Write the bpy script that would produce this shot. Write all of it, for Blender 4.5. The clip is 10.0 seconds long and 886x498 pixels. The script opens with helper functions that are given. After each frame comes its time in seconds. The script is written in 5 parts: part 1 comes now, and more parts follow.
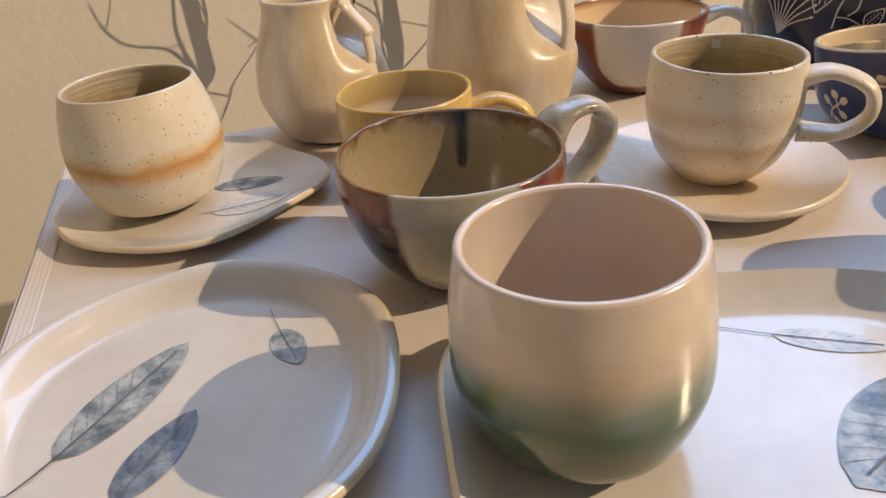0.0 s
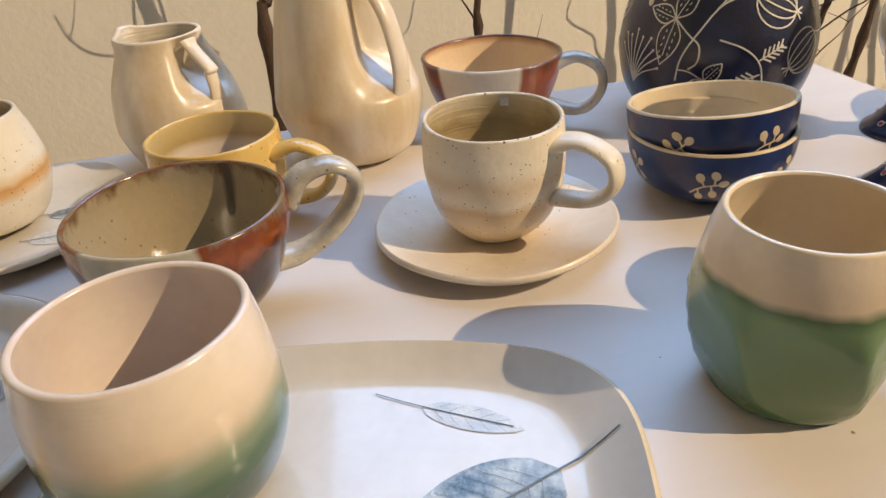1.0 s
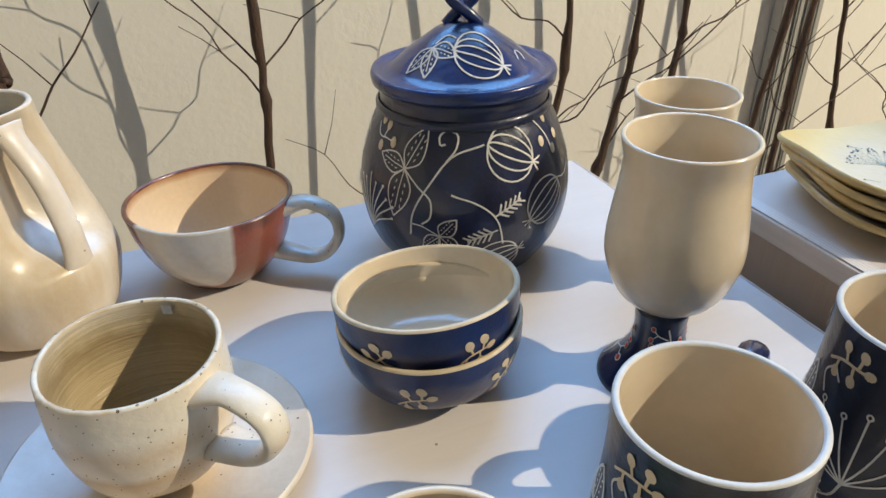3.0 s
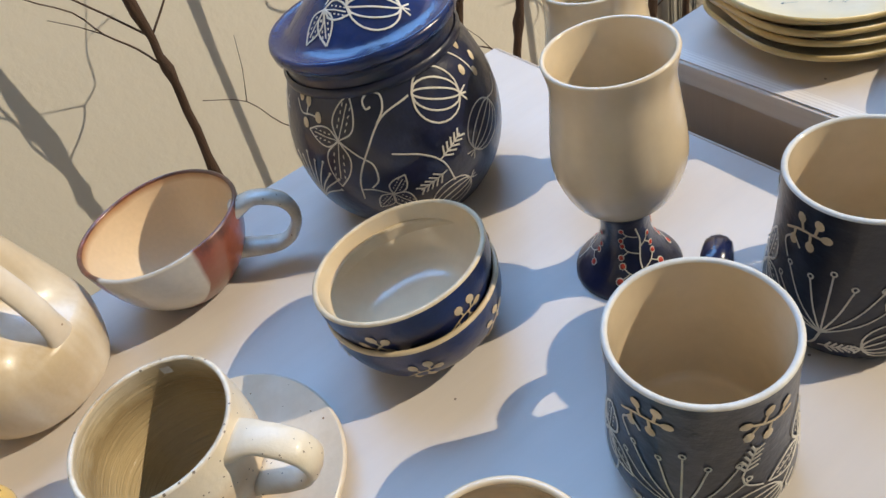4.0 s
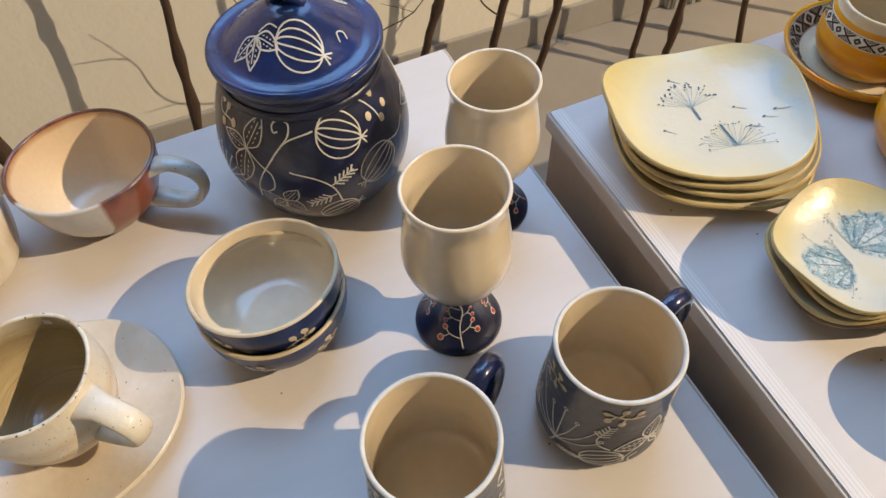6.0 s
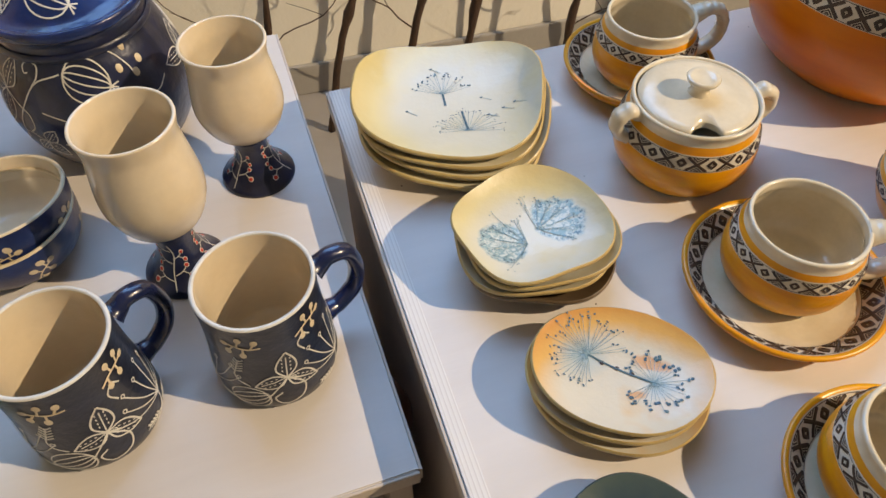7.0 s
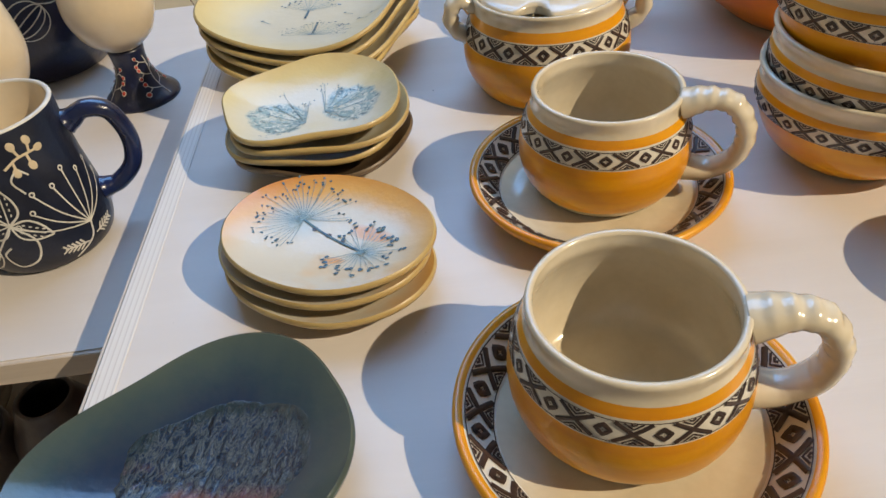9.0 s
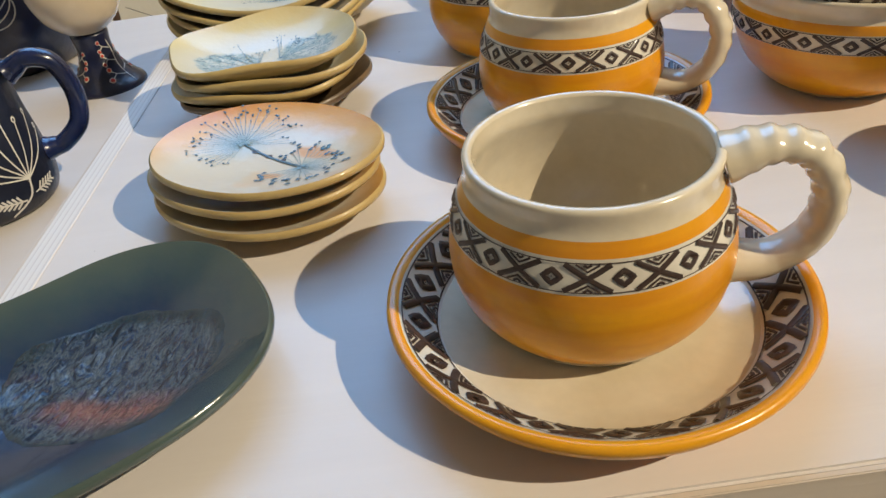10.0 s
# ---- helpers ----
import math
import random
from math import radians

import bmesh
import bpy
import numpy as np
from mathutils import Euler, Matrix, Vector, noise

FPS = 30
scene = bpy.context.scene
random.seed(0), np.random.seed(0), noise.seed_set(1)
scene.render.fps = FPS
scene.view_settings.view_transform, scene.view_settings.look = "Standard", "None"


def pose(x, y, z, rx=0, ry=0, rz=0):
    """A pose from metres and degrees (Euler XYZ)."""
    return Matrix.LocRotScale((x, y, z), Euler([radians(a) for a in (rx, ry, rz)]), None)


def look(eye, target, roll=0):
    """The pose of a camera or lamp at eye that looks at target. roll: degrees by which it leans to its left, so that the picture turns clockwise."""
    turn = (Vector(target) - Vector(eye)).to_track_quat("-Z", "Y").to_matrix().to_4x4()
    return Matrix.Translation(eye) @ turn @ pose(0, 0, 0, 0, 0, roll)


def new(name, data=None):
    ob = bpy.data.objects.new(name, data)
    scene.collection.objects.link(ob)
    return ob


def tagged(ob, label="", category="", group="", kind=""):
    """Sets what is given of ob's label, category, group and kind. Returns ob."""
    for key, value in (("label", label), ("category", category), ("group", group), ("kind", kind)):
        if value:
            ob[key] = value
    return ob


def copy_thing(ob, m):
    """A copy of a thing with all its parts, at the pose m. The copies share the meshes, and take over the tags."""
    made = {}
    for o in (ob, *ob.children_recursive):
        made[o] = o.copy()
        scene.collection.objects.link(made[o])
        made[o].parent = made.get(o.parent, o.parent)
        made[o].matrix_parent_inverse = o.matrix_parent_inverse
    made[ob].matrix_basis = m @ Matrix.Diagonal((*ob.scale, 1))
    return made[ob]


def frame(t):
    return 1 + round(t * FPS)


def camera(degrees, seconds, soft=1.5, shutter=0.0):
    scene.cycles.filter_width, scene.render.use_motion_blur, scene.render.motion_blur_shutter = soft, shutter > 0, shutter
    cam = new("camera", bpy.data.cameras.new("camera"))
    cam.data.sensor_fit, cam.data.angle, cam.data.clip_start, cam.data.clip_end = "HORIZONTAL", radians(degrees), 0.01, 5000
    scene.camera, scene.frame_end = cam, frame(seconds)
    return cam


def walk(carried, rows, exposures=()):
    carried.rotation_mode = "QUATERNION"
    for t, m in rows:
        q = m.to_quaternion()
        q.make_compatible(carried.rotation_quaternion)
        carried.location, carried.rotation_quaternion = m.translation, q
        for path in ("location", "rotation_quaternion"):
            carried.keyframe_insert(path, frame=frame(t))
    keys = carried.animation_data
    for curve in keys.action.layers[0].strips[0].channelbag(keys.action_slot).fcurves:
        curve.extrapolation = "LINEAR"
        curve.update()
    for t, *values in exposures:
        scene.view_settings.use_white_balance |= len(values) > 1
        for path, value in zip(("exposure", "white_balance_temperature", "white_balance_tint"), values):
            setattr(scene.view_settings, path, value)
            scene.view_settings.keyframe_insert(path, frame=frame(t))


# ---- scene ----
cam = camera(64.4, 10.0)
PATH = [
    (0, (0.021, 0.082, 0.215), (-0.105, 1.799, -0.802), -5.1),
    (0.5, (0.111, 0.092, 0.224), (-0.094, 1.803, -0.791), -5.4),
    (1, (0.203, 0.098, 0.241), (-0.069, 1.796, -0.781), -4.6),
    (1.5, (0.246, 0.13, 0.247), (0.011, 1.849, -0.748), -5.1),
    (2, (0.277, 0.165, 0.27), (0.033, 1.905, -0.685), -2.0),
    (2.5, (0.312, 0.206, 0.288), (0.15, 1.956, -0.667), -0.2),
    (3, (0.321, 0.237, 0.304), (0.377, 1.951, -0.725), -1.6),
    (3.2, (0.328, 0.242, 0.308), (0.4, 1.895, -0.815), -3.6),
    (4.3, (0.336, 0.275, 0.387), (0.38, 1.681, -1.035), -22.2),
    (4.5, (0.333, 0.277, 0.408), (0.398, 1.623, -1.069), -15.9),
    (5, (0.328, 0.285, 0.452), (0.357, 1.547, -1.099), -5.3),
    (5.2, (0.334, 0.296, 0.47), (0.397, 1.524, -1.108), -3.2),
    (6.3, (0.508, 0.284, 0.494), (0.556, 1.45, -1.13), -2.9),
    (6.5, (0.558, 0.271, 0.491), (0.607, 1.449, -1.124), -2.2),
    (7, (0.688, 0.217, 0.477), (0.664, 1.468, -1.084), -0.1),
    (7.5, (0.793, 0.183, 0.462), (0.608, 1.514, -1.02), -3.1),
    (8, (0.856, 0.191, 0.434), (0.651, 1.514, -1.052), -2.3),
    (8.5, (0.917, 0.194, 0.378), (0.543, 1.547, -1.047), -3.5),
    (9, (0.95, 0.187, 0.301), (0.47, 1.621, -1.008), -6.7),
    (9.5, (0.959, 0.173, 0.252), (0.461, 1.676, -0.971), -7.3),
    (10, (0.972, 0.174, 0.217), (0.462, 1.726, -0.936), -7.5),
]
walk(cam, [(t, look(eye, target, roll)) for t, eye, target, roll in PATH],
     [(0.0, -0.50, 7550, 15), (1.0, -0.38, 7400, 11), (1.5, -0.42, 7000, 10), (2.5, -0.36, 6200, 5), (3.2, -0.40, 5950, 3), (4.5, -0.48, 6450, 6), (5.2, -0.53, 6550, 6), (6.5, -0.51, 7150, 9), (7.5, -0.78, 6950, 7), (8.5, -0.81, 6650, 6), (10.0, -0.68, 6350, 3)])

# ==== place ====
# ---------------------------------------------------------------- light
world = bpy.data.worlds.new("sky")
scene.world = world
world.use_nodes = True
wn = world.node_tree.nodes
sky = wn.new("ShaderNodeTexSky")
sky.sky_type, sky.sun_disc, sky.sun_elevation, sky.sun_rotation = "NISHITA", False, radians(30), radians(200)
world.node_tree.links.new(sky.outputs[0], wn["Background"].inputs[0])
wn["Background"].inputs[1].default_value = 0.08

# warm gallery spotlight under the ceiling, some four metres off: the shadows spread from it
spot_data = bpy.data.lights.new("gallery_spotlight", "SPOT")
spot_data.energy, spot_data.color, spot_data.shadow_soft_size = 1360.0, (1.0, 0.825, 0.62), 0.02
spot_data.spot_size, spot_data.spot_blend = radians(66), 0.6
spotlight = new("gallery_spotlight", spot_data)
spotlight.matrix_world = look((4.2, -0.06, 2.93), (0.4, 0.7, 0.0))


def window_lamp(name, place, toward, wide, high, watts, colour):
    data = bpy.data.lights.new(name, "AREA")
    data.shape, data.size, data.size_y, data.energy, data.color = "RECTANGLE", wide, high, watts, colour
    ob = new(name, data)
    ob.matrix_world = look(place, toward)
    return ob


# ---------------------------------------------------------------- materials
def hexa(r, g, b):
    """Linear colour from display values 0-255."""
    return tuple((v / 255 / 12.92) if v / 255 <= 0.04045 else ((v / 255 + 0.055) / 1.055) ** 2.4 for v in (r, g, b)) + (1.0,)


class Nodes:
    def __init__(self, name, rough=0.5, coat=0.0, metal=0.0):
        self.mat = bpy.data.materials.new(name)
        self.mat.use_nodes = True
        self.tree = self.mat.node_tree
        self.bsdf = self.tree.nodes["Principled BSDF"]
        self.bsdf.inputs["Roughness"].default_value = rough
        self.bsdf.inputs["Coat Weight"].default_value = coat
        self.bsdf.inputs["Coat Roughness"].default_value = 0.06
        self.bsdf.inputs["Metallic"].default_value = metal
        self.coord = self.tree.nodes.new("ShaderNodeTexCoord").outputs["Object"]

    def add(self, kind, **ins):
        n = self.tree.nodes.new(kind)
        for k, v in ins.items():
            self.put(n.inputs[k.replace("_", " ")], v)
        return n

    def put(self, socket, v):
        if isinstance(v, bpy.types.NodeSocket):
            self.tree.links.new(v, socket)
        else:
            socket.default_value = v

    def noise(self, scale, detail=4.0, rough=0.55, stretch=(1, 1, 1), dist=0.0):
        m = self.add("ShaderNodeMapping", Vector=self.coord, Scale=stretch)
        return self.add("ShaderNodeTexNoise", Vector=m.outputs[0], Scale=scale, Detail=detail, Roughness=rough, Distortion=dist).outputs[0]

    def ramp(self, fac, stops, mode="LINEAR"):
        n = self.add("ShaderNodeValToRGB", Fac=fac)
        n.color_ramp.interpolation = mode
        el = n.color_ramp.elements
        el.remove(el[1])
        el[0].position, el[0].color = stops[0]
        for p, c in stops[1:]:
            el.new(min(p, 1.0)).color = c
        return n.outputs[0]

    def math(self, op, a, b=0.0, clamp=False):
        n = self.tree.nodes.new("ShaderNodeMath")
        n.operation, n.use_clamp = op, clamp
        self.put(n.inputs[0], a), self.put(n.inputs[1], b)
        return n.outputs[0]

    def mix(self, fac, a, b):
        n = self.tree.nodes.new("ShaderNodeMix")
        n.data_type = "RGBA"
        self.put(n.inputs[0], fac), self.put(n.inputs[6], a), self.put(n.inputs[7], b)
        return n.outputs[2]

    def axis(self, k):
        return self.add("ShaderNodeSeparateXYZ", Vector=self.coord).outputs[k]

    def specks(self, scale, size, chance=0.5):
        """1 in small spots, 0 elsewhere."""
        v = self.add("ShaderNodeTexVoronoi", Vector=self.coord, Scale=scale)
        near = self.math("LESS_THAN", v.outputs["Distance"], size)
        some = self.math("LESS_THAN", self.add("ShaderNodeSeparateColor", Color=v.outputs["Color"]).outputs[0], chance)
        return self.math("MULTIPLY", near, some)

    def finish(self, colour, bump=None, strength=0.2, dist=0.001):
        self.put(self.bsdf.inputs["Base Color"], colour)
        if bump is not None:
            b = self.add("ShaderNodeBump", Height=bump, Strength=strength, Distance=dist)
            self.tree.links.new(b.outputs[0], self.bsdf.inputs["Normal"])
        return self.mat


def glaze(name, c1, c2, rough=0.3, scale=30.0, coat=0.3, bump=0.15, speck=None, density=0.25, speck_scale=260.0, stretch=(1, 1, 1)):
    """A mottled glaze of two shades with fine relief, and specks where given."""
    n = Nodes(name, rough, coat)
    colour = n.mix(n.ramp(n.noise(scale, stretch=stretch), [(0.35, (0, 0, 0, 1)), (0.65, (1, 1, 1, 1))]), c1, c2)
    fine = n.noise(scale * 12, 3)
    colour = n.mix(n.math("MULTIPLY", fine, 0.12), colour, (0.1, 0.08, 0.06, 1))
    if speck:
        colour = n.mix(n.math("MULTIPLY", n.specks(speck_scale * 1.5, 0.2, density), 0.8), colour, speck)
        colour = n.mix(n.math("MULTIPLY", n.specks(speck_scale * 0.7, 0.11, density * 0.7), 0.9), colour, speck)
    return n.finish(colour, n.noise(scale * 3, 4), bump, 0.002)


def banded(name, stops, low, high, wander=0.1, scale=18.0, rough=0.3, coat=0.4, mode="LINEAR", bump=0.15, speck=None, rings=False):
    """A glaze whose colour changes with height, with a wandering border."""
    n = Nodes(name, rough, coat)
    z = n.math("DIVIDE", n.math("SUBTRACT", n.axis(2), low), high - low)
    z = n.math("ADD", z, n.math("MULTIPLY", n.math("SUBTRACT", n.noise(scale, 3), 0.5), wander * 2))
    colour = n.ramp(z, stops, mode)
    colour = n.mix(n.math("MULTIPLY", n.noise(scale * 9, 4), 0.16), colour, (0.12, 0.1, 0.07, 1))
    if speck:
        colour = n.mix(n.math("MULTIPLY", n.specks(380, 0.2, 0.2), 0.7), colour, speck)
    if rings:
        turning = n.noise(40, 4, 0.6, (0.25, 0.25, 9))
        colour = n.mix(n.math("MULTIPLY", turning, float(rings)), colour, (0.24, 0.18, 0.1, 1))
        return n.finish(colour, turning, bump, 0.003)
    return n.finish(colour, n.noise(scale * 4, 4), bump, 0.002)


def patched(name, main, patch, centre, half, wander=10.0, rough=0.25, coat=0.5, low=-1.0, seed_scale=30.0, speck=None):
    """A glaze with one patch of another colour on the side that faces the angle centre (degrees)."""
    n = Nodes(name, rough, coat)
    a = n.math("ARCTAN2", n.axis(1), n.axis(0))
    off = n.math("ABSOLUTE", n.math("SUBTRACT", a, radians(centre)))
    off = n.math("ADD", off, n.math("MULTIPLY", n.math("SUBTRACT", n.noise(seed_scale, 3), 0.5), radians(wander)))
    inside = n.math("MULTIPLY", n.math("SUBTRACT", radians(half), off), 14.0, True)
    bowed = n.math("MULTIPLY", n.math("POWER", n.math("DIVIDE", off, radians(half)), 4.0), 0.022)
    above = n.math("MULTIPLY", n.math("SUBTRACT", n.math("SUBTRACT", n.math("ADD", n.axis(2), n.math("MULTIPLY", n.noise(seed_scale, 2), 0.008)), bowed), low), 300.0, True)
    z = n.math("MULTIPLY", n.axis(2), 10.0)
    z = n.math("ADD", z, n.math("MULTIPLY", n.math("SUBTRACT", n.noise(55, 5, 0.65, (1, 1, 0.45)), 0.5), 0.4))
    colour = n.ramp(z, main)
    pale = n.mix(n.math("MULTIPLY", n.noise(22, 4), 0.6), patch, tuple(v * 0.78 for v in patch[:3]) + (1,))
    colour = n.mix(n.math("MULTIPLY", inside, above), colour, pale)
    colour = n.mix(n.math("MULTIPLY", n.noise(220, 4), 0.2), colour, (0.05, 0.03, 0.02, 1))
    if speck:
        colour = n.mix(n.math("MULTIPLY", n.specks(200, 0.15, 0.3), 0.8), colour, speck)
    return n.finish(colour, n.noise(90, 4), 0.25, 0.002)


CREAM = hexa(226, 214, 196)
M = {}
M["cream_speckled"] = banded("cream_speckled", [(0.0, hexa(224, 200, 164)), (0.25, hexa(236, 220, 198)), (0.4, hexa(214, 186, 150)), (0.48, hexa(236, 224, 204)), (0.62, hexa(222, 200, 168)), (0.75, hexa(234, 223, 202)), (1.0, hexa(228, 214, 190))], 0.0, 0.08, 0.13, 22, 0.4, 0.2, bump=0.35, speck=hexa(70, 48, 30))
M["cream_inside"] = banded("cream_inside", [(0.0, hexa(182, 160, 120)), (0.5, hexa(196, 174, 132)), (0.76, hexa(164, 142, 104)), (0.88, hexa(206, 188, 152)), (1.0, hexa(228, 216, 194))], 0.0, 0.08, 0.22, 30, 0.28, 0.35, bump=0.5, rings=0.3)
M["cream_plain"] = glaze("cream_plain", hexa(236, 225, 209), hexa(220, 203, 178), 0.36, 18, 0.25, 0.3, hexa(140, 108, 74), 0.04, 200)
M["cream_streaked"] = glaze("cream_streaked", hexa(237, 228, 212), hexa(206, 184, 148), 0.34, 22, 0.3, 0.3, None, stretch=(1, 1, 0.22))
M["banded_cup"] = banded("banded_cup", [(0.0, hexa(228, 212, 180)), (0.38, hexa(234, 221, 196)), (0.47, hexa(216, 172, 116)), (0.51, hexa(206, 152, 96)), (0.56, hexa(226, 200, 158)), (0.64, hexa(234, 224, 204)), (1.0, hexa(226, 212, 184))], 0.0, 0.08, 0.16, 16, 0.38, 0.25, bump=0.35, speck=hexa(70, 50, 36))
M["cream_rim"] = glaze("cream_rim", hexa(234, 225, 206), hexa(196, 172, 132), 0.36, 60, 0.25, 0.3, hexa(84, 60, 38), 0.4, 170)
M["yellow_glaze"] = glaze("yellow_glaze", hexa(224, 190, 112), hexa(208, 168, 92), 0.3, 30, 0.4, 0.2, hexa(120, 72, 30), 0.3, 190)
M["yellow_inside"] = banded("yellow_inside", [(0.0, hexa(214, 200, 188)), (0.62, hexa(214, 198, 180)), (0.72, hexa(176, 150, 100)), (1.0, hexa(210, 188, 132))], 0.0, 0.066, 0.05, 25, 0.3, 0.3)
M["green_fade"] = banded("green_fade", [(0.0, hexa(28, 48, 32)), (0.25, hexa(42, 70, 48)), (0.42, hexa(66, 98, 70)), (0.52, hexa(128, 142, 112)), (0.64, hexa(220, 200, 174)), (0.75, hexa(232, 214, 192)), (1.0, hexa(236, 222, 206))], 0.0, 0.088, 0.1, 16, 0.2, 0.6, bump=0.08, rings=0.05)
M["blush_inside"] = glaze("blush_inside", hexa(228, 212, 196), hexa(218, 198, 180), 0.25, 18, 0.4, 0.1)
M["green_faceted"] = banded("green_faceted", [(0.0, hexa(70, 108, 66)), (0.66, hexa(104, 140, 98)), (0.71, hexa(78, 110, 76)), (0.76, hexa(222, 202, 176)), (1.0, hexa(232, 216, 196))], 0.0, 0.093, 0.06, 24, 0.24, 0.5)
M["green_handle"] = banded("green_handle", [(0.0, hexa(40, 76, 80)), (0.52, hexa(52, 92, 92)), (0.66, hexa(150, 166, 140)), (0.74, hexa(226, 208, 182)), (1.0, hexa(234, 218, 198))], 0.0, 0.093, 0.05, 20, 0.2, 0.6)
M["brown_panels"] = patched("brown_panels", [(0.0, hexa(92, 50, 26)), (0.08, hexa(48, 34, 30)), (0.42, hexa(40, 29, 28)), (0.52, hexa(70, 34, 16)), (0.62, hexa(136, 66, 18)), (0.7, hexa(112, 52, 18)), (0.76, hexa(120, 100, 76))], hexa(188, 180, 160), -85, 31, 14, 0.17, 0.35, 0.008)
M["grey_inside"] = patched("grey_inside", [(0.0, hexa(158, 142, 112)), (0.66, hexa(166, 150, 120)), (0.74, hexa(108, 78, 52))], hexa(48, 38, 32), 84, 6, 5, 0.18, 0.5, 0.042, 30, hexa(110, 80, 50))
M["russet_panels"] = patched("russet_panels", [(0.0, hexa(112, 64, 46)), (0.3, hexa(138, 76, 50)), (0.52, hexa(146, 78, 52)), (0.62, hexa(96, 58, 46))], hexa(214, 207, 195), -98, 37, 5, 0.28, 0.45, 0.012)
M["russet_inside"] = banded("russet_inside", [(0.0, hexa(196, 138, 92)), (0.1, hexa(232, 208, 174)), (0.88, hexa(228, 200, 164)), (0.96, hexa(176, 126, 84)), (1.0, hexa(112, 74, 48))], 0.0, 0.062, 0.05, 30, 0.3, 0.35)
M["grey_white"] = glaze("grey_white", hexa(226, 221, 210), hexa(192, 184, 168), 0.25, 45, 0.5, 0.3, hexa(110, 100, 84), 0.12, 200)
M["grey_handle"] = glaze("grey_handle", hexa(200, 194, 180), hexa(152, 144, 128), 0.22, 50, 0.5, 0.3, hexa(100, 74, 50), 0.15, 160)
M["ivory"] = glaze("ivory", hexa(232, 214, 184), hexa(224, 203, 170), 0.22, 12, 0.5, 0.06)
M["navy"] = glaze("navy", hexa(13, 26, 66), hexa(8, 15, 40), 0.34, 35, 0.4, 0.4)
M["mug_navy"] = glaze("mug_navy", hexa(17, 28, 52), hexa(11, 18, 36), 0.36, 35, 0.22, 0.4)
M["bowl_blue"] = glaze("bowl_blue", hexa(24, 48, 104), hexa(14, 30, 74), 0.34, 35, 0.25, 0.3)
M["cobalt"] = glaze("cobalt", hexa(4, 42, 106), hexa(3, 25, 70), 0.26, 30, 0.4, 0.35)
M["line_white"] = glaze("line_white", hexa(226, 222, 212), hexa(206, 200, 188), 0.5, 60, 0.1, 0.2)
M["line_cream"] = glaze("line_cream", hexa(226, 208, 176), hexa(206, 186, 152), 0.5, 60, 0.1, 0.2)
M["berry_red"] = glaze("berry_red", hexa(206, 70, 48), hexa(184, 56, 40), 0.4, 60, 0.3, 0.1)
M["orange"] = glaze("orange", hexa(236, 168, 14), hexa(220, 142, 8), 0.28, 24, 0.15, 0.15, stretch=(0.4, 0.4, 4))
M["orange_deep"] = glaze("orange_deep", hexa(222, 128, 6), hexa(206, 108, 4), 0.34, 14, 0.05, 0.1, stretch=(0.4, 0.4, 3))
M["ivory_cool"] = glaze("ivory_cool", hexa(226, 213, 188), hexa(210, 194, 164), 0.2, 22, 0.5, 0.1)
M["band_dark"] = glaze("band_dark", hexa(64, 46, 38), hexa(50, 36, 30), 0.4, 60, 0.2, 0.2)
M["band_white"] = glaze("band_white", hexa(226, 220, 206), hexa(212, 202, 184), 0.3, 30, 0.4, 0.1)
M["white_plate"] = glaze("white_plate", hexa(222, 217, 208), hexa(208, 201, 190), 0.18, 12, 0.45, 0.06)
M["plate_rim"] = glaze("plate_rim", hexa(232, 216, 188), hexa(220, 200, 166), 0.2, 25, 0.6, 0.2)
M["leaf_grey"] = glaze("leaf_grey", hexa(88, 108, 120), hexa(186, 194, 194), 0.26, 95, 0.4, 0.5)
M["leaf_blue"] = glaze("leaf_blue", hexa(70, 92, 116), hexa(140, 156, 168), 0.26, 95, 0.4, 0.5)
M["leaf_pale"] = glaze("leaf_pale", hexa(184, 191, 196), hexa(214, 213, 208), 0.3, 90, 0.5, 0.4)
M["leaf_dark"] = glaze("leaf_dark", hexa(66, 78, 90), hexa(104, 112, 116), 0.35, 90, 0.3, 0.3)


